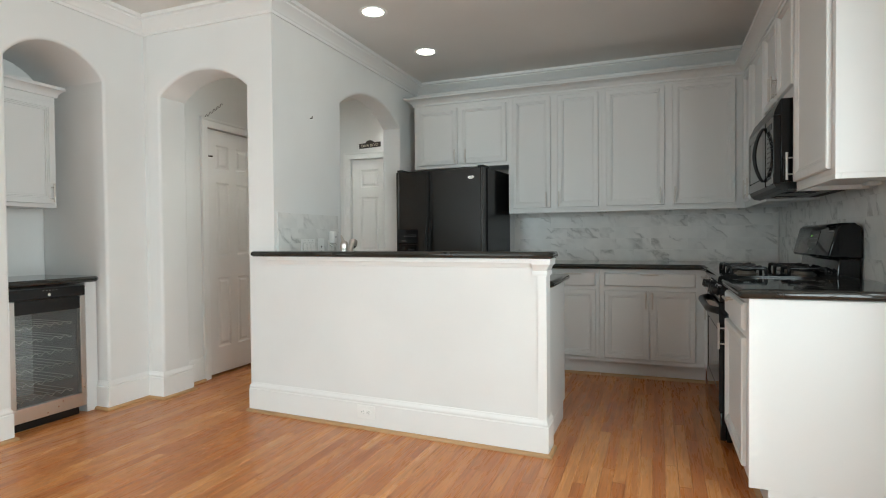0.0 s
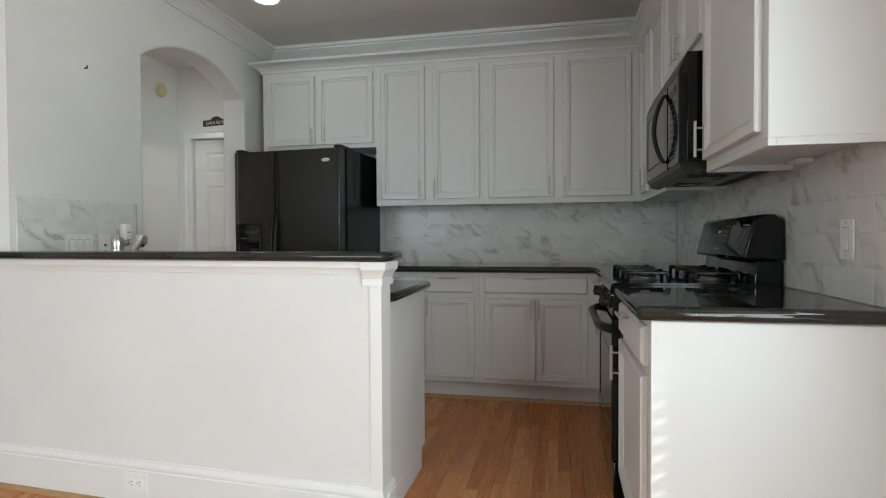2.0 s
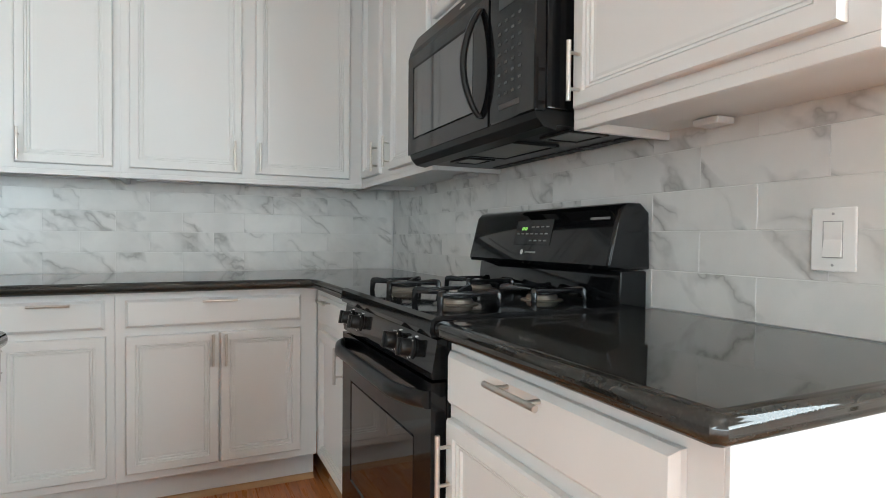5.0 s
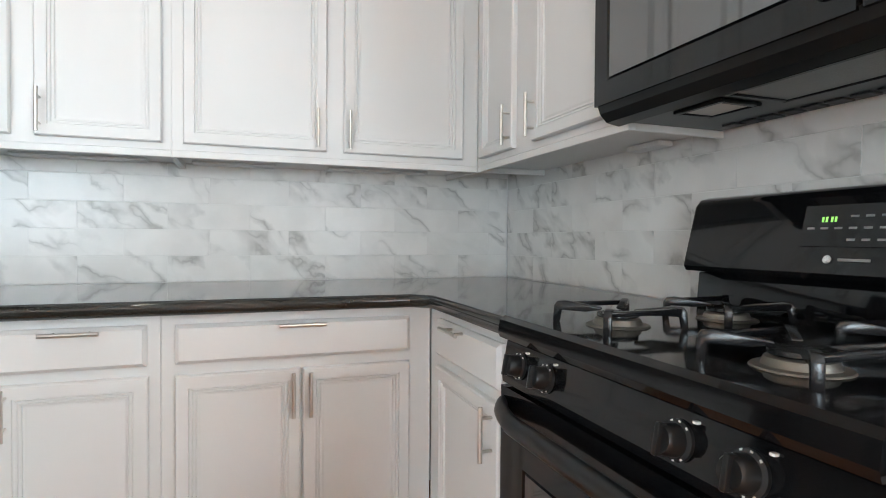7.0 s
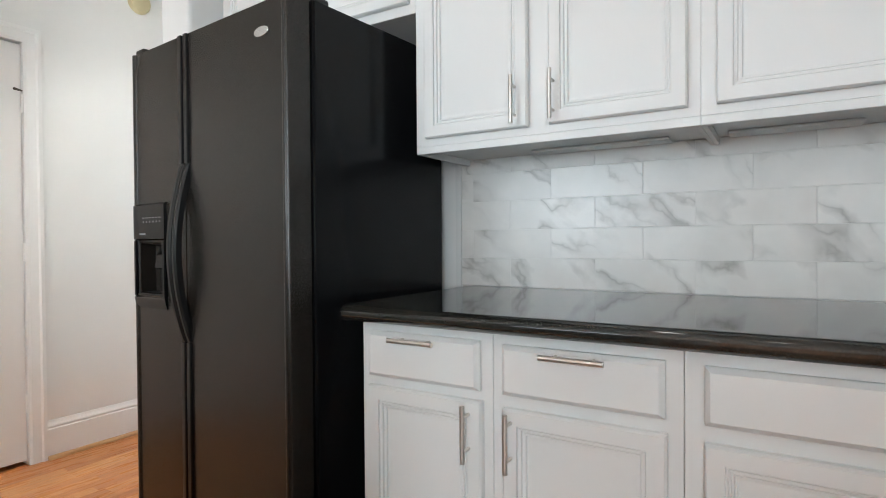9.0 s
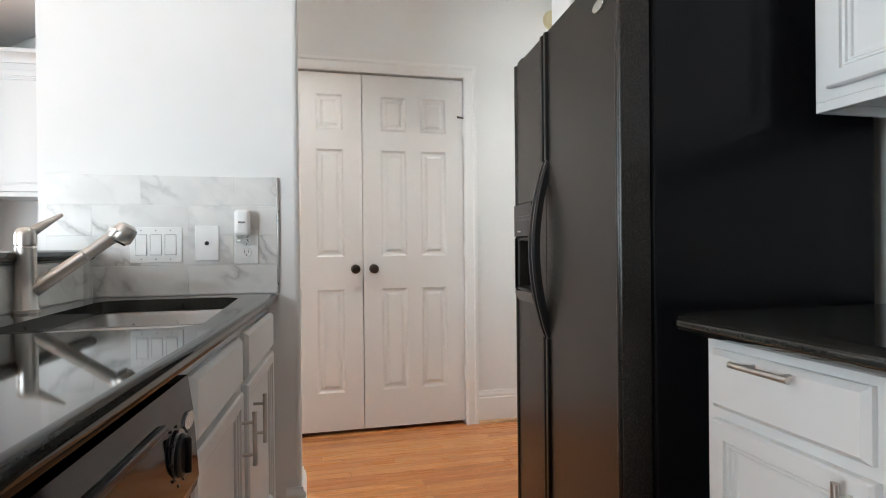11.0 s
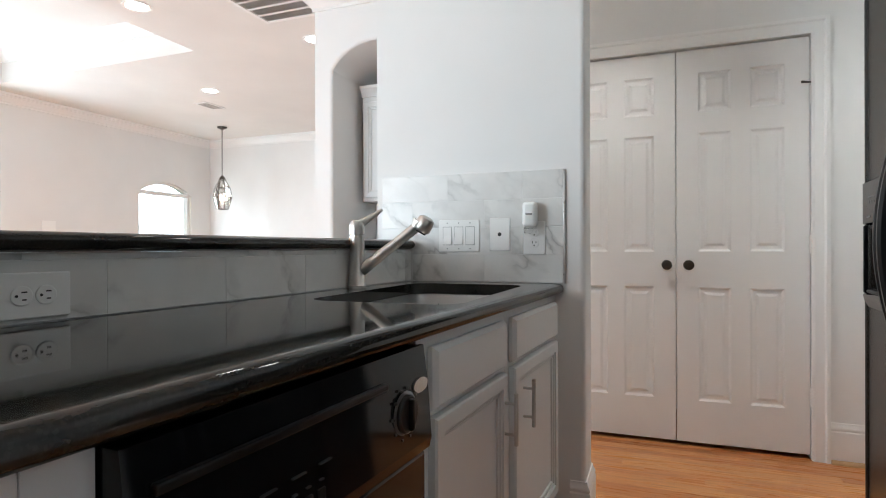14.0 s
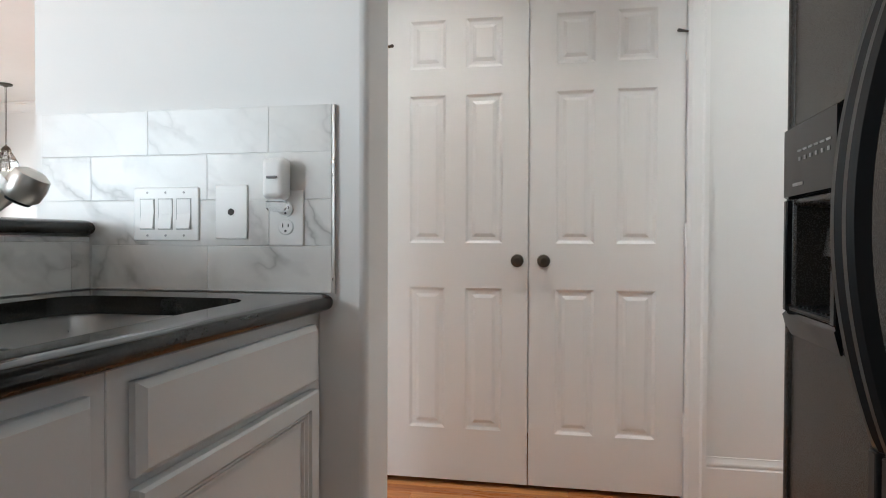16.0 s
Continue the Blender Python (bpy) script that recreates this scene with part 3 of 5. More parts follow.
cabinet(m, 0.64, 0.30, UB, UT, [("door", 0.02, 0.598, DB, DT, ("v", 0.045, 1.408, 1.543))],
        "pale grey wall cabinet with a sunlit white end panel", EU, lip=0.022)

bm = bmesh.new()
sweep(bm, [(-1.575, 5.70), (-1.575, 5.37), (1.27, 5.37), (1.27, 2.987), (1.56, 2.987)],
      [(0, UT - 0.002), (0.012, UT), (0.014, UT + 0.018), (0.024, UT + 0.024), (0.030, UT + 0.032), (0.060, UT + 0.052), (0.082, UT + 0.060), (0.084, UT + 0.078), (0, UT + 0.078)])
structure("cabinet_crown", bm, CABINET, "pale grey crown moulding along the wall cabinets", "moulding")
bm = bmesh.new()
prism(bm, [(-1.575, 5.37), (1.27, 5.37), (1.27, 2.987), (EAST, 2.987), (EAST, NORTH), (-1.575, NORTH)], UT, UT + 0.078, "z")
structure("cabinet_top", bm, CABINET, "pale grey boards closing the wall cabinets above", "panel")

NB = "north base cabinets"
BB, BT = 0.130, 0.876
m = facing("S", -0.59, 5.04)
cabinet(m, 0.378, 0.66, BB, BT, [("drawer", 0.028, 0.349, 0.738, 0.853, ("h", 0.117, 0.245, 0.840)), ("door", 0.030, 0.356, 0.165, 0.715, ("v", 0.325, 0.58, 0.71))],
        "pale grey base cabinet beside the fridge", NB, 1)
m = facing("S", -0.211, 5.04)
cabinet(m, 0.40, 0.66, BB, BT, [("drawer", 0.027, 0.368, 0.738, 0.850, ("h", 0.128, 0.262, 0.838)), ("door", 0.030, 0.372, 0.165, 0.710, ("v", 0.051, 0.578, 0.707))],
        "pale grey base cabinet with one drawer and door", NB, 1)
m = facing("S", 0.190, 5.04)
cabinet(m, 0.78, 0.66, BB, BT, [("drawer", 0.036, 0.707, 0.738, 0.848, ("h", 0.310, 0.443, 0.838)), ("door", 0.036, 0.372, 0.165, 0.706, ("v", 0.350, 0.570, 0.700)),
                                 ("door", 0.379, 0.706, 0.165, 0.706, ("v", 0.399, 0.568, 0.698))],
        "pale grey base cabinet with a wide drawer and two doors", NB, 1)
EB = "east base cabinets"
m = facing("W", 0.972, 5.038)
cabinet(m, 0.595, 0.58, BB, BT, [("drawer", 0.10, 0.545, 0.738, 0.850, ("h", 0.22, 0.35, 0.838)), ("door", 0.10, 0.545, 0.165, 0.706, ("v", 0.515, 0.57, 0.70))],
        "pale grey corner base cabinet beside the range", EB, 1)
m = facing("W", 0.972, 3.664)
c = cabinet(m, 0.687, 0.60, BB, BT, [("drawer", 0.018, 0.638, 0.738, 0.853, ("h", 0.24, 0.40, 0.838)), ("door", 0.018, 0.638, 0.165, 0.706, ("v", 0.042, 0.545, 0.68))],
            "pale grey base cabinet with a white end panel", EB, 1)
bm = bmesh.new()
box(bm, 0.687, 0.0, 0.10, 0.694, 0.60, BT, 0.001, 1)
box(bm, 0.687, 0.07, 0.0, 0.694, 0.60, 0.10, 0.001, 1)
part("end_panel", bm, CABINET, c, soft=False)


# ---- worktops ----
def slab(name, outline, z0, z1, label, radius=0.018):
    bm = bmesh.new()
    prism(bm, outline, z0, z1, "z")
    rim = [e for e in bm.edges if abs(e.verts[0].co.z - e.verts[1].co.z) < 1e-5]
    bmesh.ops.bevel(bm, geom=rim, offset=radius, segments=5, affect="EDGES", profile=0.5)
    ob = part(name, bm, GRANITE)
    return tagged(ob, label, "worktop")


CT = 0.918
slab("worktop", [(-0.640, 5.01), (-0.615, 4.985), (0.885, 4.985), (0.932, 4.938), (0.932, 4.432), (1.563, 4.432), (1.563, 5.698), (-0.640, 5.698)], 0.877, CT,
     "black polished granite worktop with a rounded edge in the corner")
slab("worktop", [(0.932, 2.965), (0.945, 2.952), (1.563, 2.952), (1.563, 3.664), (0.932, 3.664)], 0.877, CT,
     "black polished granite worktop beside the range")
slab("bar_top", [(-1.852, 3.384), (-1.852, bar_s(-1.852) - 0.044), (0.108, bar_s(0.108) - 0.044), (0.128, bar_s(0.128) - 0.022), (0.128, 3.402), (0.108, 3.424), (WEST + 0.012, bar_n(WEST) + 0.024), (WEST + 0.012, 3.384)], 1.025, 1.062,
     "black polished granite bar top on the half wall")

# ---- peninsula ----
PZ = 0.900
PEN = "peninsula cabinets"
SLANT = math.degrees(math.atan2(0.130, 1.78))


def facing_pen(u):
    """A pose on the slanted front line of the peninsula, u metres from the arched wall, facing the kitchen."""
    base = pose(WEST, 4.108, 0, 0, 0, -SLANT) @ pose(u, 0, 0, 0, 0, 180)
    return base


m = facing_pen(1.087)
cabinet(m, 0.510, 0.50, BB, 0.862, [("drawer", 0.046, 0.478, 0.715, 0.838, None), ("door", 0.046, 0.478, 0.165, 0.700, ("v", 0.452, 0.522, 0.655))],
        "grey painted sink cabinet with a false drawer front", PEN, 1, hollow=True)
m = facing_pen(0.576)
cabinet(m, 0.573, 0.50, BB, 0.862, [("drawer", 0.034, 0.530, 0.715, 0.838, None), ("door", 0.034, 0.530, 0.165, 0.700, ("v", 0.106, 0.522, 0.657))],
        "grey painted sink cabinet beside the arched wall", PEN, 1, hollow=True)
bm = bmesh.new()
box(bm, 0.048, 3.39, 0.10, 0.070, 3.984, 0.862, 0.002, 1)
box(bm, 0.048, 3.39, 0.0, 0.070, 3.92, 0.10, 0.002, 1)
tagged(part("end_panel", bm, CABINET), "white end panel of the peninsula beside the dishwasher", "panel")
bm = bmesh.new()
box(bm, -0.016, 3.962, 0.0, 0.0475, 3.983, 0.862, 0.001, 1)
tagged(part("filler_panel", bm, CABINET), "grey painted filler board beside the dishwasher", "panel")

# worktop with the sink cut out
SX0, SX1, SY0, SY1 = -1.565, -0.850, 3.615, 4.025
bm = bmesh.new()
def rounded(x0, y0, x1, y1, r, n=6):
    out = []
    for cx, cy, a in ((x1 - r, y1 - r, 0), (x0 + r, y1 - r, 90), (x0 + r, y0 + r, 180), (x1 - r, y0 + r, 270)):
        for i in range(n + 1):
            t = radians(a + 90 * i / n)
            out.append((cx + r * math.cos(t), cy + r * math.sin(t)))
    return out
def ringed(bm, outer, inner, z0, z1):
    """A flat slab with a hole: the hole is joined to the outer edge by two half rings."""
    loops = []
    for pts in (outer, inner):
        es = []
        vs = [bm.verts.new((x, y, z1)) for x, y in pts]
        for i in range(len(vs)):
            es.append(bm.edges.new((vs[i], vs[(i + 1) % len(vs)])))
        loops += es
    out = bmesh.ops.triangle_fill(bm, use_beauty=True, use_dissolve=False, edges=loops)
    faces = [g for g in out["geom"] if isinstance(g, bmesh.types.BMFace)]
    ext = bmesh.ops.extrude_face_region(bm, geom=faces)
    for g in ext["geom"]:
        if isinstance(g, bmesh.types.BMVert):
            g.co.z = z0
    bmesh.ops.recalc_face_normals(bm, faces=bm.faces[:])
ringed(bm, [(WEST + 0.002, bar_n(WEST) + 0.003), (0.088, bar_n(0.088) + 0.003), (0.104, 3.408), (0.104, 3.984), (0.080, 4.008), (WEST + 0.002, 4.138)], rounded(SX0, SY0, SX1, SY1, 0.07), PZ - 0.038, PZ)
rim = [e for e in bm.edges if abs(e.verts[0].co.z - e.verts[1].co.z) < 1e-5 and len(e.link_faces) == 2 and e.calc_face_angle(0) > 1.0
       and not all(SX0 - 0.01 < v.co.x < SX1 + 0.01 and SY0 - 0.01 < v.co.y < SY1 + 0.01 for v in e.verts)]
bmesh.ops.bevel(bm, geom=rim, offset=0.017, segments=5, affect="EDGES", profile=0.5)
tagged(part("worktop", bm, GRANITE), "black polished granite peninsula worktop around the sink", "worktop")

# ---- dishwasher, sink, faucet ----
def grid_front(bm, w, h, xs, zs, cells, y=0.0, back=0.03):
    """A board with its front in the plane y, cut into cells; named cells are pressed in or raised by steps of (inset, y)."""
    xs, zs = [0] + list(xs) + [w], [0] + list(zs) + [h]
    for i in range(len(xs) - 1):
        for j in range(len(zs) - 1):
            if (i, j) in cells:
                nest(bm, xs[i], zs[j], xs[i + 1], zs[j + 1], [(0, y)] + [(a, y + b) for a, b in cells[(i, j)]])
            else:
                bm.faces.new([bm.verts.new(c) for c in ((xs[i], y, zs[j]), (xs[i + 1], y, zs[j]), (xs[i + 1], y, zs[j + 1]), (xs[i], y, zs[j + 1]))])
    bmesh.ops.remove_doubles(bm, verts=bm.verts[:], dist=0.0002)
    corner = [(0, 0), (w, 0), (w, h), (0, h)]
    for k in range(4):
        (a, b), (c, d) = corner[k], corner[(k + 1) % 4]
        bm.faces.new([bm.verts.new(p) for p in ((a, y, b), (a, y + back, b), (c, y + back, d), (c, y, d))])
    bm.faces.new([bm.verts.new((a, y + back, b)) for a, b in corner])


DW = thing("dishwasher", facing_pen(1.100) @ pose(0, -0.016, 0), "black built-in dishwasher with a round dial", "dishwasher")
bm = bmesh.new()
box(bm, -0.588, 0.03, 0.11, 0, 0.52, 0.855)
part("tub", bm, BLACKPLASTIC, DW, soft=False)
bm = bmesh.new()
box(bm, -0.586, -0.012, 0.12, -0.004, 0.03, 0.665, 0.006)
part("door", bm, BLACK, DW)
bm = bmesh.new()
prism(bm, [(0.03, 0.672), (-0.020, 0.672), (-0.024, 0.69), (-0.016, 0.80), (-0.008, 0.855), (0.03, 0.855)], -0.586, -0.004, "x")
panel = part("control_panel", bm, BLACK, DW, "gloss black control panel", soft=False)
bm = bmesh.new()
box(bm, -0.56, -0.0225, 0.806, -0.15, -0.012, 0.818, 0.003)
part("door_grip", bm, BLACKPLASTIC, panel)
bm = bmesh.new()
turned(bm, [(0.032, 0), (0.032, 0.006), (0.029, 0.009), (0.006, 0.010)], pose(-0.095, -0.020, 0.755, 90))
box(bm, -0.100, -0.038, 0.728, -0.090, -0.026, 0.782, 0.004)
part("dial", bm, BLACKPLASTIC, panel)
bm = bmesh.new()
turned(bm, [(0.026, 0), (0.026, 0.003)], pose(-0.036, -0.0165, 0.790, 90) @ Matrix.Diagonal((1, 0.5, 1, 1)), 24)
part("badge", bm, BADGE, panel, "silver oval maker's badge")
bm = bmesh.new()
for i in range(5):
    box(bm, -0.33 - i * 0.026, -0.0245, 0.700, -0.314 - i * 0.026, -0.0195, 0.722, 0.002)
part("buttons", bm, BLACKPLASTIC, panel)
bm = bmesh.new()
for i in range(5):
    box(bm, -0.326 - i * 0.026, -0.0245, 0.732, -0.318 - i * 0.026, -0.0195, 0.734)
    box(bm, -0.325 - i * 0.052, -0.0235, 0.752, -0.300 - i * 0.052, -0.0190, 0.754)
part("printed_marks", bm, plain("dark_grey_marks", (0.04, 0.04, 0.04), 0.5), panel, soft=False)
bm = bmesh.new()
turned(bm, [(0.0375, 0), (0.0375, 0.0016), (0.0345, 0.0022)], pose(-0.095, -0.0195, 0.755, 90), 36)
part("dial_ring", bm, plain("dull_silver_ring", (0.25, 0.25, 0.25), 0.35, metal=0.8), panel, "thin silver ring round the dial")
bm = bmesh.new()
for i in range(10):
    a = radians(36 * i)
    box(bm, -0.095 + 0.042 * math.cos(a) - 0.002, -0.0235, 0.755 + 0.042 * math.sin(a) - 0.002, -0.095 + 0.042 * math.cos(a) + 0.002, -0.0195, 0.755 + 0.042 * math.sin(a) + 0.002)
part("dial_marks", bm, plain("faint_grey_marks", (0.05, 0.05, 0.05), 0.5), panel, soft=False)

SINK = thing("sink", pose(0, 0, 0), "stainless steel double-bowl undermount sink in black granite", "sink")
for x0, x1, deep in ((SX0 - 0.01, -1.22, 0.19), (-1.195, SX1 + 0.01, 0.20)):
    bm = bmesh.new()
    za, zb = PZ - 0.040, PZ - 0.040 - deep
    loops = []
    for inset, z, r in ((-0.02, za, 0.08), (0.0, za, 0.07), (0.004, za - 0.02, 0.07), (0.012, zb + 0.05, 0.065), (0.022, zb + 0.012, 0.06), (0.045, zb, 0.05)):
        loops.append([bm.verts.new((x, y, z)) for x, y in rounded(x0 + inset, SY0 - 0.01 + inset, x1 - inset, SY1 + 0.01 - inset, r)])
    for p, q in zip(loops, loops[1:]):
        for i in range(len(p)):
            bm.faces.new((p[i], p[(i + 1) % len(p)], q[(i + 1) % len(q)], q[i]))
    bm.faces.new(loops[-1])
    bmesh.ops.recalc_face_normals(bm, faces=bm.faces[:])
    bowl = part("bowl", bm, STEEL, SINK)
    bm = bmesh.new()
    turned(bm, [(0.045, 0), (0.045, 0.004), (0.034, 0.005), (0.03, 0.001)], pose((x0 + x1) / 2, 3.82, zb + 0.001))
    part("drain", bm, STEEL, bowl)
bm = bmesh.new()
box(bm, -1.2185, SY0 + 0.01, PZ - 0.062, -1.1965, SY1 - 0.01, PZ - 0.040, 0.008, 3)
part("divider", bm, STEEL, SINK)

FA = thing("faucet", pose(-1.268, 3.534, PZ), "brushed nickel single-lever pull-out kitchen faucet", "faucet")
bm = bmesh.new()
turned(bm, [(0.030, 0), (0.030, 0.008), (0.0265, 0.012), (0.0245, 0.10), (0.0245, 0.168), (0.0225, 0.170), (0.0225, 0.174), (0.0245, 0.176), (0.0245, 0.20), (0.022, 0.213), (0.012, 0.222)])
part("body", bm, NICKEL, FA)
bm = bmesh.new()
rod(bm, (-0.004, 0.004, 0.205), (-0.060, 0.062, 0.258), 0.015, 0.005)
part("lever", bm, NICKEL, FA)
SP = Vector((-0.055, 0.205, 0.165)).normalized()
bm = bmesh.new()
rod(bm, SP * 0.02 + Vector((0, 0, 0.045)), SP * 0.165 + Vector((0, 0, 0.045)), 0.0195, 0.0165)
spout = part("spout", bm, NICKEL, FA)
bm = bmesh.new()
rod(bm, SP * 0.167 + Vector((0, 0, 0.045)), SP * 0.255 + Vector((0, 0, 0.045)), 0.0165, 0.0175)
rod(bm, SP * 0.245 + Vector((0, 0, 0.045)), SP * 0.262 + Vector((0.0, 0.002, 0.052)), 0.0175, 0.026)
turned(bm, [(0.020, -0.030), (0.028, -0.022), (0.030, 0.0), (0.027, 0.016), (0.015, 0.024)], Matrix.Translation(SP * 0.272 + Vector((-0.004, 0.008, 0.042))) @ pose(0, 0, 0, -28, -10, 0))
part("spray_head", bm, NICKEL, FA)
bm = bmesh.new()
turned(bm, [(0.019, -0.034), (0.021, -0.028)], Matrix.Translation(SP * 0.272 + Vector((-0.004, 0.008, 0.042))) @ pose(0, 0, 0, -28, -10, 0))
part("aerator", bm, BLACKPLASTIC, FA)

# ---- refrigerator ----
FW = 0.856
FR = thing("refrigerator", pose(-1.604, 5.074, 0, 0, 0, -4.8), "black textured side-by-side refrigerator with an ice dispenser", "refrigerator")
bm = bmesh.new()
box(bm, 0.004, 0.02, 0.03, FW + 0.010, 0.605, 1.740, 0.006)
part("body", bm, FRIDGE_SIDE, FR)
SPLIT = 0.342


LH = 1.672
bm = bmesh.new()
grid_front(bm, SPLIT - 0.003, LH, [0.028, 0.205], [0.834, 1.018], {(1, 1): [(0.004, 0.004), (0.008, 0.055), (0.02, 0.062)]}, -0.055, 0.07)
left = part("freezer_door", bm, FRIDGE, FR)
left.location = (0, 0, 0.065)
bm = bmesh.new()
grid_front(bm, FW - SPLIT - 0.003, LH, [], [], {}, -0.055, 0.07)
right = part("fridge_door", bm, FRIDGE, FR)
right.location = (SPLIT + 0.003, 0, 0.065)
bm = bmesh.new()
rod(bm, (FW - SPLIT - 0.019, -0.047, 0.0), (FW - SPLIT - 0.019, -0.047, LH), 0.0145, seg=18)
part("rounded_edge", bm, FRIDGE, right)
bm = bmesh.new()
rod(bm, (0.016, -0.047, 0.0), (0.016, -0.047, LH), 0.0145, seg=18)
part("rounded_edge", bm, FRIDGE, left)
bm = bmesh.new()
prism(bm, [(-0.058, 1.025), (-0.066, 1.03), (-0.066, 1.145), (-0.056, 1.152), (-0.05, 1.152), (-0.05, 1.025)], 0.014, 0.222, "x")
prism(bm, [(-0.05, 0.790), (-0.058, 0.794), (-0.066, 0.826), (-0.060, 0.832), (-0.05, 0.832)], 0.014, 0.222, "x")
for xa, xb in ((0.014, 0.027), (0.206, 0.222)):
    box(bm, xa, -0.066, 0.8325, xb, -0.05, 1.0245, 0.002, 1)
disp = part("dispenser_panel", bm, BLACK, left, "gloss black dispenser control panel", soft=False)
bm = bmesh.new()
for i in range(6):
    box(bm, 0.085 + i * 0.022, -0.0675, 1.085, 0.090 + i * 0.022, -0.0655, 1.091)
    box(bm, 0.080 + i * 0.022, -0.0675, 1.100, 0.094 + i * 0.022, -0.0655, 1.103)
box(bm, 0.06, -0.0675, 1.045, 0.10, -0.0655, 1.050)
part("printed_marks", bm, MARK, disp, soft=False)
bm = bmesh.new()
prism(bm, [(-0.012, 0.99), (-0.030, 0.975), (-0.036, 0.93), (-0.024, 0.925), (-0.008, 0.965)], 0.10, 0.17, "x")
part("dispenser_lever", bm, CASTIRON, left)
bm = bmesh.new()
box(bm, 0.032, -0.062, 0.834, 0.201, -0.004, 0.842, 0.003)
for i in range(8):
    box(bm, 0.055 + i * 0.018, -0.055, 0.842, 0.061 + i * 0.018, -0.008, 0.846)
part("drip_tray", bm, BLACKPLASTIC, left)


def bow(bm, side):
    """A long handle beside the gap between the doors, bowed out from them, on a strip the height of the door."""
    n = 40
    x0, x1 = side * 0.005, side * 0.027
    rings = []
    for i in range(n + 1):
        t = i / n
        s = math.sin(math.pi * t)
        out = -0.060 - 0.050 * s ** 0.85
        back = -0.052 if min(t, 1 - t) < 0.13 else min(-0.052, out + 0.024)
        z = 0.70 + 0.565 * t
        e = min(0.006, (back - out) * 0.4)
        rings.append([bm.verts.new(c) for c in ((x0, back, z), (x0, out + e, z), (x0 + side * e, out, z), (x1 - side * e, out, z), (x1, out + e, z), (x1, back, z))])
    for p, q in zip(rings, rings[1:]):
        for k in range(6):
            bm.faces.new((p[k], p[(k + 1) % 6], q[(k + 1) % 6], q[k]))
    bm.faces.new(rings[0])
    bm.faces.new(rings[-1])
    for za, zb in ((0.0, 0.699), (1.266, LH)):
        box(bm, side * 0.006, -0.064, za, side * 0.026, -0.054, zb, 0.003)
    bmesh.ops.recalc_face_normals(bm, faces=bm.faces[:])


bm = bmesh.new()
bow(bm, -1)
part("handle", bm, BLACKPLASTIC, left).location = (SPLIT, 0, 0)
bm = bmesh.new()
bow(bm, 1)
part("handle", bm, BLACKPLASTIC, right).location = (-0.003, 0, 0)
bm = bmesh.new()
turned(bm, [(0.032, 0), (0.032, 0.003), (0.030, 0.004)], pose(0.398, -0.055, 1.592, 90) @ Matrix.Diagonal((1, 0.42, 1, 1)), 28)
part("badge", bm, BADGE, right, "silver oval maker's badge")
for x in (0.03, FW - 0.03):
    bm = bmesh.new()
    box(bm, x - 0.028, -0.045, 1.740, x + 0.028, 0.09, 1.760, 0.006)
    part("hinge_cover", bm, BLACKPLASTIC, FR)
bm = bmesh.new()
box(bm, 0.01, -0.02, 0.0, FW - 0.01, 0.02, 0.06, 0.004)
part("kick_grille", bm, BLACKPLASTIC, FR)

# ---- range ----
RW = 0.762
RG = thing("gas_range", facing("W", 0.965, 4.429), "black gas range with four burners and a glass oven door", "range")
bm = bmesh.new()
box(bm, 0.002, 0.0, 0.04, RW - 0.002, 0.585, 0.898, 0.003)
part("body", bm, BLACK, RG)
bm = bmesh.new()
box(bm, 0.006, -0.030, 0.045, RW - 0.006, 0.0, 0.195, 0.006)
part("drawer", bm, BLACK, RG)
bm = bmesh.new()
grid_front(bm, RW - 0.008, 0.575, [0.10, RW - 0.108], [0.10, 0.43], {(1, 1): [(0.006, 0.004)]}, -0.038, 0.036)
od = part("oven_door", bm, BLACK, RG)
od.location = (0.004, 0, 0.203)
bm = bmesh.new()
box(bm, 0.108, -0.036, 0.108, RW - 0.118, -0.033, 0.422)
part("glass", bm, DARKGLASS, od, "dark oven window glass", soft=False)
bm = bmesh.new()
n = 24
rings = []
for i in range(n + 1):
    t = i / n
    x = 0.012 + t * (RW - 0.032)
    y = -0.040 - 0.042 * min(1, 6 * t, 6 * (1 - t)) ** 0.6
    rings.append([bm.verts.new((x, y + 0.016 * math.cos(a), 0.535 + 0.020 * math.sin(a))) for a in [2 * math.pi * k / 12 for k in range(12)]])
for p, q in zip(rings, rings[1:]):
    for k in range(12):
        bm.faces.new((p[k], p[(k + 1) % 12], q[(k + 1) % 12], q[k]))
bm.faces.new(rings[0])
bm.faces.new(rings[-1])
bmesh.ops.recalc_face_normals(bm, faces=bm.faces[:])
part("handle", bm, BLACKPLASTIC, od)
bm = bmesh.new()
prism(bm, [(0.0, 0.785), (-0.034, 0.785), (-0.036, 0.80), (-0.024, 0.872), (0.0, 0.876)], 0.004, RW - 0.004, "x")
cp = part("control_panel", bm, BLACK, RG, soft=False)
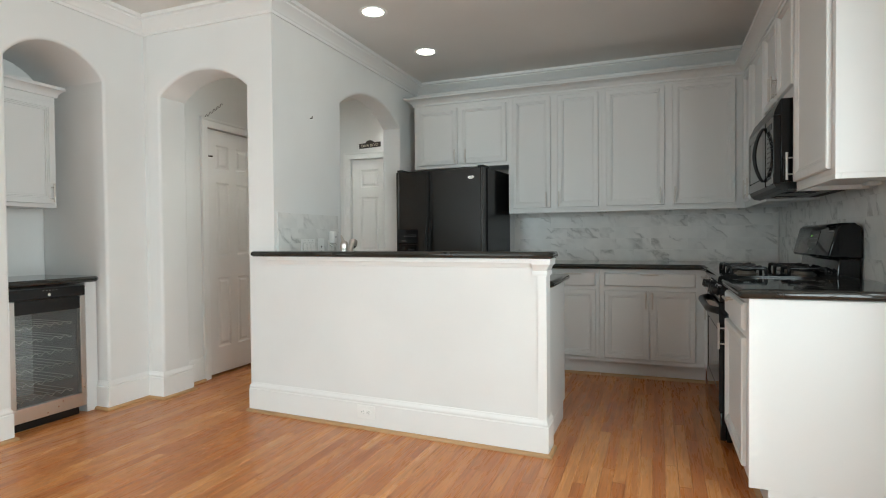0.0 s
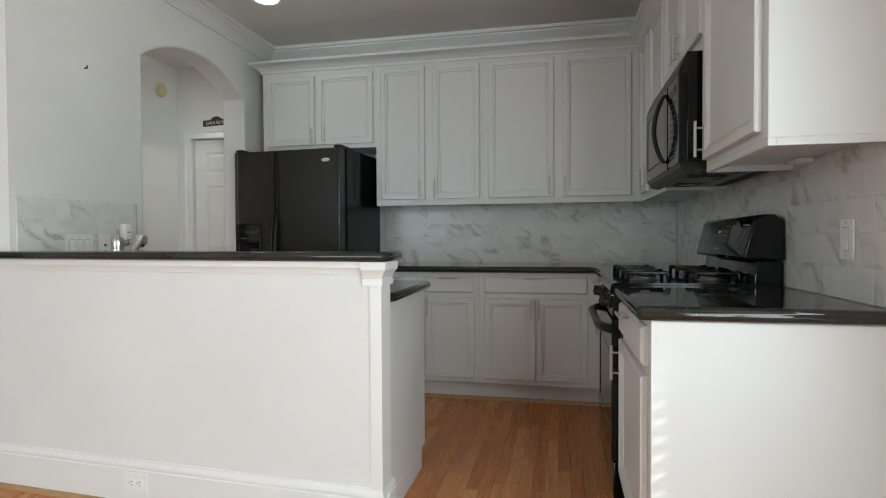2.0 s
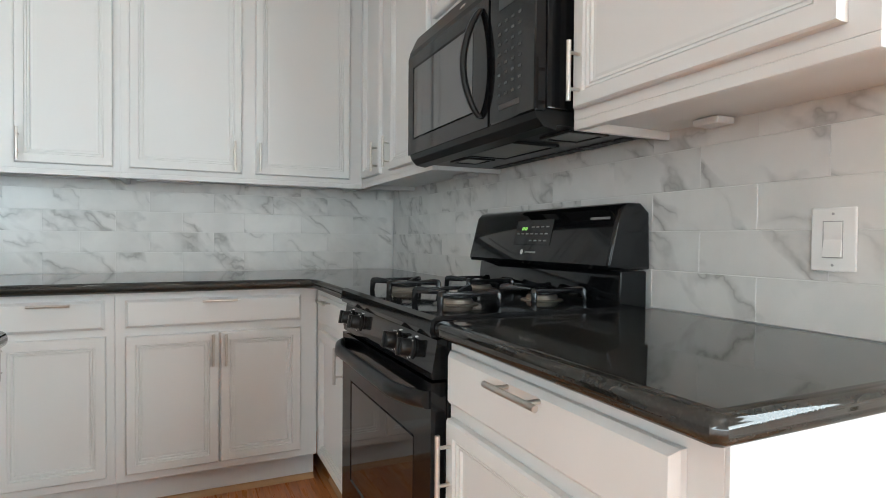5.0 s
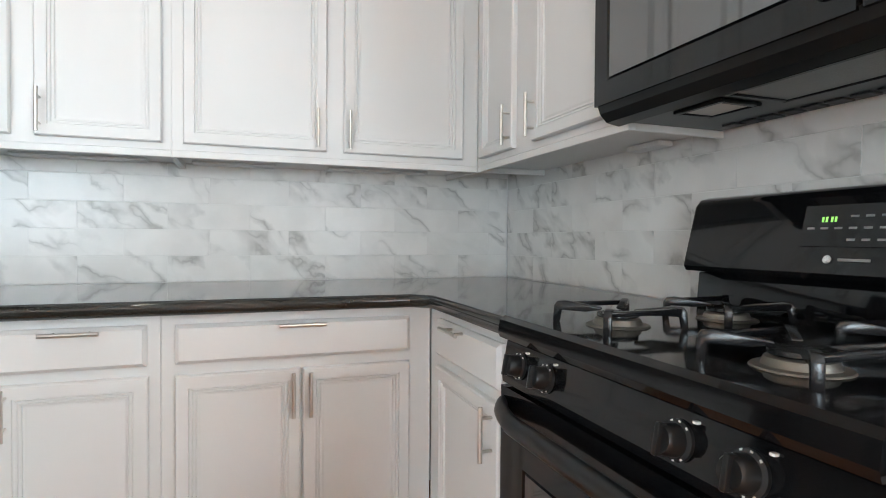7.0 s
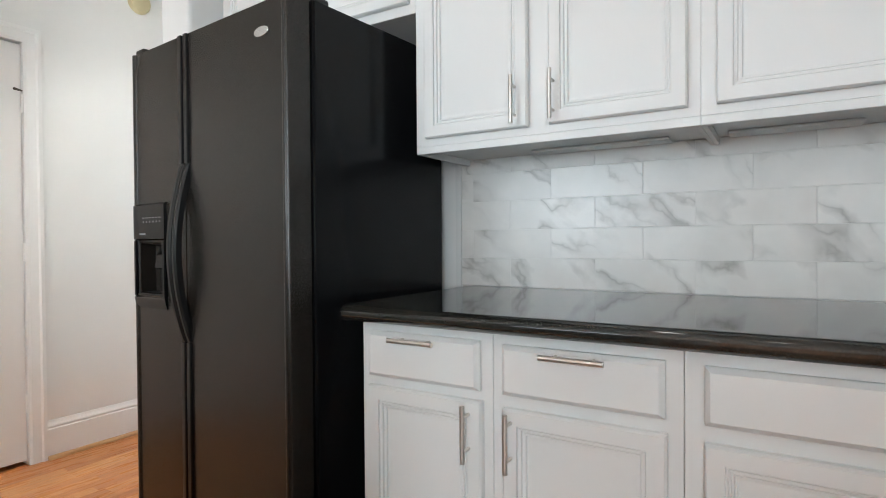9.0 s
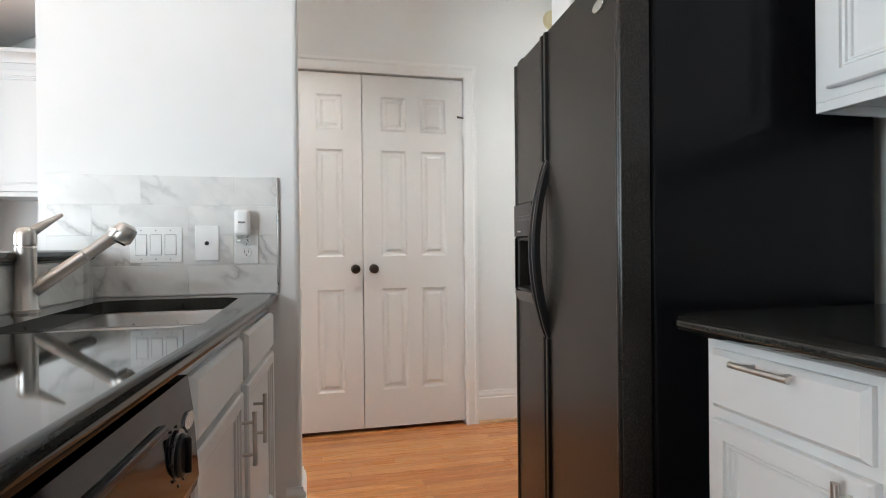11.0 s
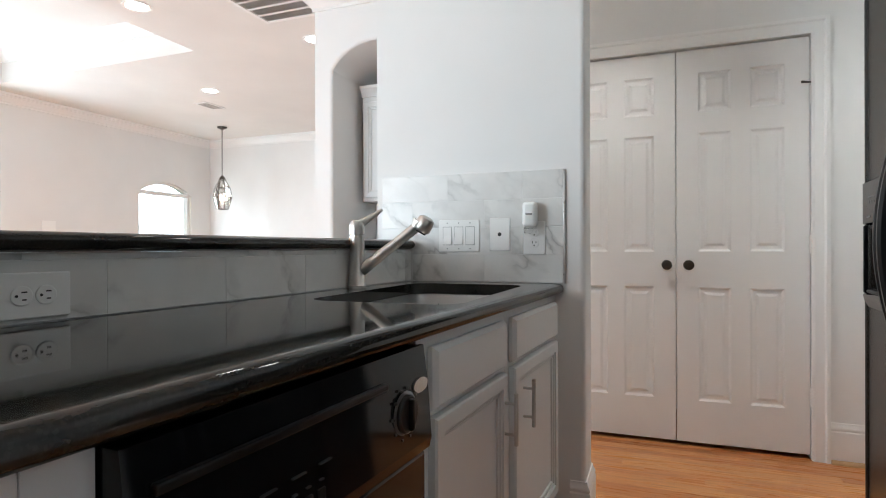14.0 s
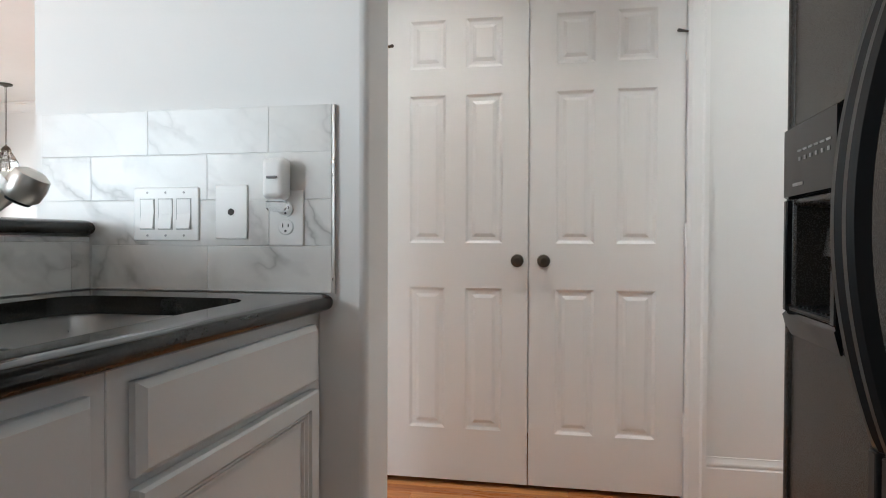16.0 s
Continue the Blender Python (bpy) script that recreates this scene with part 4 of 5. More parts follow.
for x in (0.078, 0.183, 0.515, 0.622):
    bm = bmesh.new()
    km = pose(x, -0.030, 0.832, 80)
    turned(bm, [(0.027, 0.0), (0.027, 0.006), (0.022, 0.009), (0.020, 0.028), (0.017, 0.032), (0.004, 0.033)], km, 28)
    tmp = bmesh.new()
    box(tmp, -0.004, -0.021, 0.026, 0.004, 0.021, 0.040, 0.002)
    join(bm, tmp, km)
    knob = part("knob", bm, BLACKPLASTIC, cp)
    bm = bmesh.new()
    for k in range(9):
        a = radians(-40 + 32 * k)
        tmp = bmesh.new()
        box(tmp, -0.0018, 0.0215, 0.0065, 0.0018, 0.0262, 0.0078)
        join(bm, tmp, km @ pose(0, 0, 0, 0, 0, math.degrees(a)))
    box(bm, x + 0.024, -0.032, 0.862, x + 0.031, -0.024, 0.865)
    part("white_marks", bm, PLASTIC, knob, "white printed dial marks", soft=False)
bm = bmesh.new()
prism(bm, [(-0.040, 0.880), (-0.044, 0.892), (-0.040, 0.918), (-0.028, 0.926), (0.50, 0.926), (0.50, 0.898), (0.0, 0.898), (0.0, 0.880)], 0.0, RW, "x")
ck = part("cooktop", bm, BLACK, RG, "gloss black enamel cooktop", soft=False)
for bx in (0.195, 0.567):
    for by in (0.115, 0.385):
        bm = bmesh.new()
        turned(bm, [(0.060, 0.9265), (0.058, 0.929), (0.046, 0.930), (0.042, 0.940), (0.036, 0.943)], pose(bx, by, 0), 28)
        burner = part("burner", bm, ALUMINIUM, RG, "worn aluminium burner base")
        bm = bmesh.new()
        turned(bm, [(0.036, 0.943), (0.039, 0.945), (0.038, 0.951), (0.01, 0.953)], pose(bx, by, 0), 28)
        part("cap", bm, CASTIRON, burner)
        bm = bmesh.new()
        for k in range(4):
            tmp = bmesh.new()
            prism(tmp, [(0.030, 0.954), (0.030, 0.959), (0.100, 0.969), (0.116, 0.967), (0.122, 0.958), (0.124, 0.926), (0.112, 0.926), (0.108, 0.950), (0.06, 0.949)], -0.007, 0.007, "y")
            bmesh.ops.bevel(tmp, geom=tmp.edges[:], offset=0.0022, segments=2, affect="EDGES", profile=0.5)
            join(bm, tmp, pose(bx, by, 0, 0, 0, 45 + 90 * k))
        for sgn in (-1, 1):
            box(bm, bx + sgn * 0.080 - 0.006, by - 0.080, 0.955, bx + sgn * 0.080 + 0.006, by + 0.080, 0.965, 0.003)
        part("grate", bm, CASTIRON, RG, "black cast iron pan support")
bm = bmesh.new()
prism(bm, [(0.500, 0.90), (0.488, 0.93), (0.496, 1.015), (0.585, 1.015), (0.585, 0.90)], 0.004, RW - 0.004, "x")
bmesh.ops.bevel(bm, geom=bm.edges[:], offset=0.005, segments=2, affect="EDGES", profile=0.5)
part("riser", bm, BLACK, RG)
bm = bmesh.new()
prism(bm, [(0.455, 1.018), (0.448, 1.030), (0.484, 1.172), (0.498, 1.188), (0.520, 1.194), (0.560, 1.194), (0.590, 1.17), (0.594, 1.018)], 0.0, RW, "x")
bmesh.ops.bevel(bm, geom=[e for e in bm.edges if abs(e.verts[0].co.x - e.verts[1].co.x) < 1e-5], offset=0.009, segments=3, affect="EDGES", profile=0.5)
bg = part("backguard", bm, BLACK, RG, "gloss black control backguard")
SL = pose(0, 0.4495, 1.036, -14.2)


def on_slope(bm, x0, z0, x1, z1, t=0.002):
    tmp = bmesh.new()
    box(tmp, x0, -t, z0, x1, 0.001, z1)
    join(bm, tmp, SL)


bm = bmesh.new()
on_slope(bm, 0.295, 0.045, 0.495, 0.125, 0.0015)
part("display_panel", bm, BLACK, bg, soft=False)
bm = bmesh.new()
for i, x in enumerate((0.332, 0.339, 0.349, 0.356)):
    on_slope(bm, x, 0.092, x + 0.0035, 0.102, 0.003)
part("clock_digits", bm, GREEN, bg, "green lit clock digits", soft=False)
bm = bmesh.new()
for j in range(3):
    for i in range(7):
        if j == 1 or i > 2:
            on_slope(bm, 0.306 + i * 0.026, 0.056 + j * 0.022, 0.320 + i * 0.026, 0.060 + j * 0.022, 0.003)
on_slope(bm, 0.375, 0.018, 0.430, 0.023, 0.003)
on_slope(bm, 0.66, 0.118, 0.735, 0.124, 0.003)
part("printed_marks", bm, MARK, bg, soft=False)
bm = bmesh.new()
turned(bm, [(0.008, 0), (0.008, 0.0025), (0.005, 0.003)], SL @ pose(0.355, 0, 0.0205, 90), 18)
part("emblem", bm, BADGE, bg, "small round silver emblem")
for x in (0.05, RW - 0.05):
    bm = bmesh.new()
    rod(bm, (x, 0.06, 0.0), (x, 0.06, 0.04), 0.018)
    part("foot", bm, BLACKPLASTIC, RG)

# ---- microwave ----
MW, MZ = 0.806, 1.392
MI = thing("microwave", facing("W", 1.205, 4.450, MZ), "black over-the-range microwave oven with a bowed handle", "microwave")
bm = bmesh.new()
box(bm, 0.0, 0.0, 0.012, MW, 0.36, 0.432, 0.003)
part("body", bm, BLACK, MI)
bm = bmesh.new()
prism(bm, [(0.0, 0.352), (-0.032, 0.352), (-0.028, 0.372), (0.0, 0.432)], 0.0, MW, "x")
vent = part("vent_strip", bm, BLACKPLASTIC, MI, soft=False)
bm = bmesh.new()
turned(bm, [(0.018, 0), (0.018, 0.002)], pose(0.40, -0.0165, 0.395, 63) @ Matrix.Diagonal((1, 0.4, 1, 1)), 20)
part("badge", bm, BADGE, vent)
bm = bmesh.new()
grid_front(bm, 0.585, 0.345, [0.045, 0.50], [0.05, 0.305], {(1, 1): [(0.006, 0.005)]}, -0.035, 0.034)
md = part("door", bm, BLACK, MI)
md.location = (0.002, 0, 0.004)
bm = bmesh.new()
box(bm, 0.052, -0.033, 0.057, 0.493, -0.030, 0.298)
part("glass", bm, DARKGLASS, md, "dark microwave window", soft=False)
bm = bmesh.new()
rings = []
for i in range(25):
    t = i / 24
    s = math.sin(math.pi * t)
    rings.append([bm.verts.new((0.545 - 0.022 * s + 0.010 * math.cos(a), -0.036 - 0.042 * s ** 0.7 + 0.010 * math.sin(a), 0.03 + 0.295 * t)) for a in [2 * math.pi * k / 10 for k in range(10)]])
for p, q in zip(rings, rings[1:]):
    for k in range(10):
        bm.faces.new((p[k], p[(k + 1) % 10], q[(k + 1) % 10], q[k]))
bm.faces.new(rings[0])
bm.faces.new(rings[-1])
bmesh.ops.recalc_face_normals(bm, faces=bm.faces[:])
part("handle", bm, BLACKPLASTIC, md)
bm = bmesh.new()
box(bm, 0.592, -0.033, 0.004, MW - 0.002, 0.0, 0.350, 0.004)
mc = part("control_panel", bm, BLACK, MI)
bm = bmesh.new()
for j in range(8):
    for i in range(4):
        box(bm, 0.638 + i * 0.032, -0.0345, 0.07 + j * 0.026, 0.650 + i * 0.032, -0.0325, 0.076 + j * 0.026)
box(bm, 0.64, -0.0345, 0.035, 0.74, -0.0325, 0.048)
box(bm, 0.64, -0.0345, 0.29, 0.75, -0.0325, 0.32)
part("printed_marks", bm, plain("dim_grey_marks", (0.055, 0.055, 0.055), 0.5), mc, soft=False)
bm = bmesh.new()
prism(bm, [(-0.030, 0.010), (-0.022, -0.012), (-0.004, -0.030), (0.030, -0.036), (0.034, -0.024), (0.34, -0.024), (0.36, 0.012)], 0.006, MW - 0.006, "x")
under = part("underside", bm, BLACKPLASTIC, MI, soft=False)
for x0, x1, y0, y1 in ((0.31, 0.57, 0.055, 0.19), (0.665, 0.765, 0.10, 0.20)):
    bm = bmesh.new()
    box(bm, x0, y0, -0.030, x1, y1, -0.0235, 0.002)
    part("grease_filter", bm, FILTER, under, "grey mesh grease filter")
bm = bmesh.new()
box(bm, 0.15, 0.085, -0.030, 0.25, 0.165, -0.0235, 0.002)
part("lamp_lens", bm, plain("frosted_lens", (0.55, 0.54, 0.50), 0.35), under, "frosted lamp lens")
for x0, x1, y0, y1 in ((0.31, 0.57, 0.055, 0.19), (0.665, 0.765, 0.10, 0.20), (0.15, 0.25, 0.085, 0.165)):
    bm = bmesh.new()
    for a0, b0, a1, b1 in ((x0 - 0.014, y0 - 0.014, x1 + 0.014, y0 - 0.001), (x0 - 0.014, y1 + 0.001, x1 + 0.014, y1 + 0.014),
                           (x0 - 0.014, y0 - 0.001, x0 - 0.001, y1 + 0.001), (x1 + 0.001, y0 - 0.001, x1 + 0.014, y1 + 0.001)):
        box(bm, a0, b0, -0.033, a1, b1, -0.0235, 0.002, 1)
    part("filter_frame", bm, BLACKPLASTIC, under)
bm = bmesh.new()
for k in range(14):
    box(bm, 0.06 + k * 0.05, 0.285, -0.028, 0.098 + k * 0.05, 0.325, -0.0235, 0.002, 1)
part("vent_slots", bm, SLOT, under, soft=False)

# under-cabinet strips
for x, y, w, face in ((-0.35, 5.60, 0.42, "S"), (0.22, 5.60, 0.30, "S"), (0.72, 5.60, 0.42, "S")):
    bm = bmesh.new()
    box(bm, x, y, UB - 0.010, x + w, y + 0.07, UB - 0.001, 0.004)
    tagged(part("cabinet_light", bm, CABINET), "slim white unlit lamp under the wall cabinet", "light", "lights under the wall cabinets")
for y0, y1 in ((3.42, 3.49), (4.62, 4.76)):
    bm = bmesh.new()
    box(bm, 1.50, y0, UB - 0.018, 1.555, y1, UB - 0.001, 0.005)
    tagged(part("cabinet_light", bm, CABINET), "slim white unlit lamp under the wall cabinet", "light", "lights under the wall cabinets")


# ---- panelled doors ----
def six_panel(parent, name, w, h, label, knob_x=None):
    st, mid = 0.105, 0.085
    pw = (w - 2 * st - mid) / 2
    xs = [st, st + pw, st + pw + mid, st + 2 * pw + mid]
    zs = [0.215, 0.80, 0.985, 1.595, 1.705, 1.905]
    press = [(0.010, 0.007), (0.014, 0.008), (0.026, 0.008), (0.040, 0.002)]
    bm = bmesh.new()
    grid_front(bm, w, h, xs, zs, {(i, j): press for i in (1, 3) for j in (1, 3, 5)}, 0.0, 0.035)
    d = part(name, bm, DOOR, parent, label, soft=False)
    if knob_x is not None:
        bm = bmesh.new()
        turned(bm, [(0.026, 0), (0.026, 0.004), (0.010, 0.008), (0.009, 0.022), (0.020, 0.028), (0.026, 0.036), (0.024, 0.046), (0.012, 0.050)], pose(knob_x, 0, 0.915, 90), 24)
        part("knob", bm, BRONZE, d, "dark bronze round knob")
    return d


CD = thing("door_1", facing("E", HALL_W - 0.012, 3.953), "pair of closed white six-panel closet doors", "door", "", "structure")
a = six_panel(CD, "leaf", 0.5955, 2.025, "", 0.553)
a.location = (0.001, 0, 0.022)
b = six_panel(CD, "leaf", 0.5955, 2.025, "", 0.058)
b.location = (0.6005, 0, 0.022)
for leaf, x in ((a, -0.006), (b, 0.602)):
    for z in (0.28, 1.02, 1.74):
        bm = bmesh.new()
        rod(bm, (x, -0.012, z - 0.045), (x, -0.012, z + 0.045), 0.006, seg=10)
        box(bm, x - 0.008, -0.010, z - 0.045, x + 0.008, 0.002, z + 0.045, 0.001)
        part("hinge", bm, PLASTIC, leaf, "white painted hinge")
    bm = bmesh.new()
    xx = x + (0.004 if x < 0.3 else -0.004)
    rod(bm, (xx, -0.012, 1.80), (xx + (0.04 if x < 0.3 else -0.04), -0.03, 1.80), 0.004, 0.007, 8)
    part("door_stop", bm, BRONZE, leaf, "small dark hinge stop")


def casing(name, m, w, h, label):
    """Door trim round an opening w wide and h high, in the x-z plane, facing -y."""
    bm = bmesh.new()
    prof = [(0.0, 0.0), (0.0, -0.010), (0.012, -0.016), (0.050, -0.016), (0.058, -0.022), (0.074, -0.022), (0.076, 0.0)]
    way = [(0, 0), (0, h), (w, h), (w, 0)]
    rings = []
    for i, (x, z) in enumerate(way):
        sx = -1 if x == 0 else 1
        sz = 1 if 0 < i < 3 else 0
        rings.append([bm.verts.new((x + sx * o, y, z + sz * o)) for o, y in prof])
    for p, q in zip(rings, rings[1:]):
        for j in range(len(prof)):
            bm.faces.new((p[j], p[(j + 1) % len(prof)], q[(j + 1) % len(prof)], q[j]))
    bm.faces.new(rings[0])
    bm.faces.new(rings[-1])
    bmesh.ops.recalc_face_normals(bm, faces=bm.faces[:])
    ob = part(name, bm, TRIM)
    ob.matrix_world = m
    return tagged(ob, label, "trim", "", "structure")


casing("trim", facing("E", HALL_W + 0.0005, 3.950), 1.202, 2.055, "white moulded casing round the closet doors")
HD = thing("door_2", facing("S", -2.632, HALL_N + 0.03), "white six-panel door at the end of the hall", "door", "", "structure")
six_panel(HD, "leaf", 0.745, 2.02, "", 0.68).location = (0.002, 0, 0.012)
casing("trim", facing("S", -2.640, HALL_N - 0.0005), 0.76, 2.04, "white moulded casing round the hall door")

# sign over the hall door
SG = thing("sign", facing("S", -2.515, HALL_N - 0.001, 2.150) @ pose(0, 0, 0, 0, -2.5, 0), "small dark brown metal street sign with cream letters", "sign")
bm = bmesh.new()
top = [(0.0, 0.0), (0.27, 0.0), (0.27, 0.055), (0.19, 0.058)] + [(0.135 + 0.05 * math.cos(radians(a)), 0.058 + 0.026 * math.sin(radians(a))) for a in range(0, 181, 20)] + [(0.08, 0.058), (0.0, 0.055)]
prism(bm, top, -0.006, 0.0, "y")
plate = part("plate", bm, SIGNBROWN, SG, soft=False)
curve = bpy.data.curves.new("letters", "FONT")
curve.body, curve.size, curve.align_x, curve.extrude = "DIVA BLVD", 0.043, "CENTER", 0.0012
tmp = new("letters", curve)
bpy.context.view_layer.update()
mesh = bpy.data.meshes.new_from_object(tmp.evaluated_get(bpy.context.evaluated_depsgraph_get()))
bpy.data.objects.remove(tmp)
mesh.materials.clear()
mesh.materials.append(CREAM)
letters = new("letters", mesh)
letters.parent = plate
letters.matrix_local = pose(0.135, -0.0075, 0.013, 90)
letters["label"] = "cream lettering"
bm = bmesh.new()
turned(bm, [(0.062, 0), (0.062, 0.012), (0.055, 0.028), (0.02, 0.032)], pose(HALL_W, 5.73, 2.45, 0, 90, 0))
tagged(part("smoke_detector", bm, YELLOWED), "round yellowed smoke detector on the hall wall", "detector")
bm = bmesh.new()
rod(bm, (WEST, 3.806, 2.004), (WEST + 0.018, 3.806, 2.004), 0.003, seg=8)
rod(bm, (WEST + 0.016, 3.806, 2.0), (WEST + 0.016, 3.806, 2.018), 0.003, seg=8)
tagged(part("wall_hook", bm, BRONZE), "small dark hook on the white wall", "hook")


# ---- plates on the walls ----
def plate_thing(name, m, w, h, label, category):
    p = thing(name, m, label, category)
    bm = bmesh.new()
    box(bm, -w / 2, -0.006, -h / 2, w / 2, 0, h / 2, 0.003)
    return p, part("cover_plate", bm, PLASTIC, p)


def rockers(p, n, pitch=0.046):
    for i in range(n):
        bm = bmesh.new()
        x = (i - (n - 1) / 2) * pitch
        prism(bm, [(-0.006, -0.033), (-0.012, -0.033), (-0.007, 0.0), (-0.008, 0.033), (-0.006, 0.033)], x - 0.0165, x + 0.0165, "x")
        part("rocker", bm, PLASTIC, p, soft=False)
        # Grey strips paint the shade in the rocker's seam; the screws share the grey.
        bm = bmesh.new()
        for xa, za, xb, zb in ((x - 0.0185, -0.0355, x + 0.0185, -0.0335), (x - 0.0185, 0.0335, x + 0.0185, 0.0355),
                               (x - 0.0185, -0.0335, x - 0.0167, 0.0335), (x + 0.0167, -0.0335, x + 0.0185, 0.0335)):
            box(bm, xa, -0.0068, za, xb, -0.0055, zb)
        for z in (-0.049, 0.049):
            rod(bm, (x, -0.0055, z), (x, -0.0072, z), 0.0026, seg=8)
        part("seam_shade_and_screws", bm, SEAM_SHADE_SCREWS, p, "grey strips for the seam's shade, and screws, round the rocker", soft=False)


def sockets(p, cover, m=None):
    for s in (-1, 1):
        bm = bmesh.new()
        turned(bm, [(0.0175, 0), (0.0175, 0.003), (0.016, 0.004)], pose(0, -0.005, s * 0.0195, 90), 20)
        if m is not None:
            bm.transform(m)
        face = part("socket", bm, PLASTIC, p)
        bm = bmesh.new()
        for x, hh in ((-0.0065, 0.0045), (0.0065, 0.0035)):
            box(bm, x - 0.0012, -0.0096, s * 0.0195 + 0.003 - hh, x + 0.0012, -0.0088, s * 0.0195 + 0.003 + hh)
        rod(bm, (0, -0.0096, s * 0.0195 - 0.009), (0, -0.0086, s * 0.0195 - 0.009), 0.0026, seg=8)
        if m is not None:
            bm.transform(m)
        part("slots", bm, SLOT, face, "dark socket slots", soft=False)


FLAT = Matrix.Rotation(radians(90), 4, "Y")
p, c = plate_thing("light_switch", facing("E", WEST + 0.0095, 3.742, 1.076), 0.165, 0.122, "white triple rocker light switch on marble tiles", "switch")
rockers(c, 3)
p, c = plate_thing("phone_jack", facing("E", WEST + 0.0095, 3.904, 1.080), 0.078, 0.122, "white telephone wall plate on marble tiles", "wall plate")
bm = bmesh.new()
rod(bm, (0, -0.006, 0), (0, -0.0075, 0), 0.008, seg=6)
part("jack", bm, SLOT, c)
p, c = plate_thing("outlet", facing("E", WEST + 0.0095, 4.035, 1.066), 0.080, 0.122, "white wall socket on marble tiles with a plug-in freshener", "outlet")
sockets(p, c)
FRS = thing("air_freshener", facing("E", WEST + 0.016, 4.024, 1.086), "white plug-in air freshener with a clear bottle in the socket", "air freshener")
bm = bmesh.new()
box(bm, -0.026, -0.045, 0.018, 0.026, 0.0, 0.110, 0.014, 4)
part("casing", bm, PLASTIC, FRS)
bm = bmesh.new()
box(bm, -0.012, -0.049, 0.062, 0.012, -0.043, 0.068, 0.002)
part("logo_bar", bm, MARK, FRS)
bm = bmesh.new()
turned(bm, [(0.016, -0.006), (0.022, 0.0), (0.022, 0.014), (0.014, 0.022)], pose(0.0, -0.024, 0), 20)
part("bottle", bm, CLEAR, FRS, "clear scent bottle")
p, c = plate_thing("light_switch", facing("W", EAST - 0.0115, 3.21, 1.10), 0.082, 0.122, "white single rocker switch on marble tiles", "switch")
rockers(c, 1)
p, c = plate_thing("outlet", pose(-0.318, bar_n(-0.318) + 0.0105, 0.950, 0, 0, 180 - math.degrees(math.atan(0.0829))), 0.125, 0.080, "white horizontal wall socket under the bar", "outlet")
sockets(p, c, FLAT)
p, c = plate_thing("outlet", pose(-0.995, bar_s(-0.995) - 0.0165, 0.103, 0, 0, -math.degrees(math.atan(0.06))), 0.125, 0.080, "white horizontal socket in the baseboard", "outlet")
sockets(p, c, FLAT)
p, c = plate_thing("light_switch", facing("N", -4.05, SOUTH + 0.001, 1.30), 0.16, 0.12, "white switch plate on the far living room wall", "switch")

# ---- bar niche ----
WC = thing("wine_cooler", facing("E", -2.905, 2.50), "black wine cooler with a steel-framed glass door", "wine cooler")
bm = bmesh.new()
for x0, x1 in ((0.0, 0.02), (0.44, 0.46)):
    box(bm, x0, 0.02, 0.05, x1, 0.50, 0.85, 0.002)
box(bm, 0.02, 0.02, 0.05, 0.44, 0.50, 0.09)
box(bm, 0.02, 0.02, 0.80, 0.44, 0.50, 0.85)
box(bm, 0.02, 0.48, 0.09, 0.44, 0.50, 0.80)
# Mid-grey liner colour stands in for the bright window reflected in the glass.
part("body", bm, plain("liner_grey_for_reflection", (0.26, 0.26, 0.25), 0.5), WC, "cooler liner, coloured grey for the reflection in its glass", soft=False)
bm = bmesh.new()
box(bm, 0.0, -0.020, 0.785, 0.46, 0.02, 0.848, 0.003)
hdr = part("control_strip", bm, BLACKPLASTIC, WC)
bm = bmesh.new()
turned(bm, [(0.010, 0), (0.010, 0.003), (0.004, 0.004)], pose(0.23, -0.020, 0.808, 90), 18)
part("lock", bm, BADGE, hdr)
bm = bmesh.new()
for i in range(5):
    box(bm, 0.19 + i * 0.02, -0.0215, 0.832, 0.20 + i * 0.02, -0.0195, 0.836)
part("printed_marks", bm, MARK, hdr, soft=False)
bm = bmesh.new()
box(bm, 0.0, -0.020, 0.06, 0.46, 0.015, 0.145, 0.002)
box(bm, 0.425, -0.020, 0.145, 0.46, 0.015, 0.782, 0.002)
box(bm, 0.0, -0.020, 0.145, 0.030, 0.015, 0.782, 0.002)
wd = part("door_frame", bm, STEEL, WC, "stainless steel door frame")
bm = bmesh.new()
prism(bm, [(0.030, 0.70), (0.425, 0.70), (0.425, 0.782), (0.030, 0.782)] , -0.018, 0.01, "y")
part("door_header", bm, BLACKPLASTIC, wd, soft=False)
bm = bmesh.new()
box(bm, 0.030, -0.006, 0.145, 0.425, 0.0, 0.70)
part("glass", bm, SMOKED, wd, "smoked glass pane", soft=False).visible_shadow = False
for k in range(6):
    bm = bmesh.new()
    z = 0.17 + k * 0.088
    rings = []
    for i in range(49):
        t = i / 48
        rings.append((0.045 + 0.37 * t, 0.05, z + 0.010 * math.sin(2 * math.pi * 6 * t)))
    for p0, p1 in zip(rings, rings[1:]):
        rod(bm, p0, p1, 0.0022, seg=6)
    for i in range(7):
        rod(bm, (0.05 + 0.06 * i, 0.05, z), (0.05 + 0.06 * i, 0.44, z), 0.002, seg=6)
    part("wire_shelf", bm, STEEL, WC, "wavy chrome bottle shelf")
bm = bmesh.new()
box(bm, 0.02, 0.03, 0.0, 0.44, 0.45, 0.05)
part("plinth", bm, BLACKPLASTIC, WC, soft=False)
slab("worktop", [(-3.448, 2.453), (-2.885, 2.453), (-2.865, 2.47), (-2.865, 3.03), (-2.885, 3.05), (-2.90, 3.067), (-3.448, 3.067)], 0.865, 0.903, "black granite worktop over the wine cooler")
bm = bmesh.new()
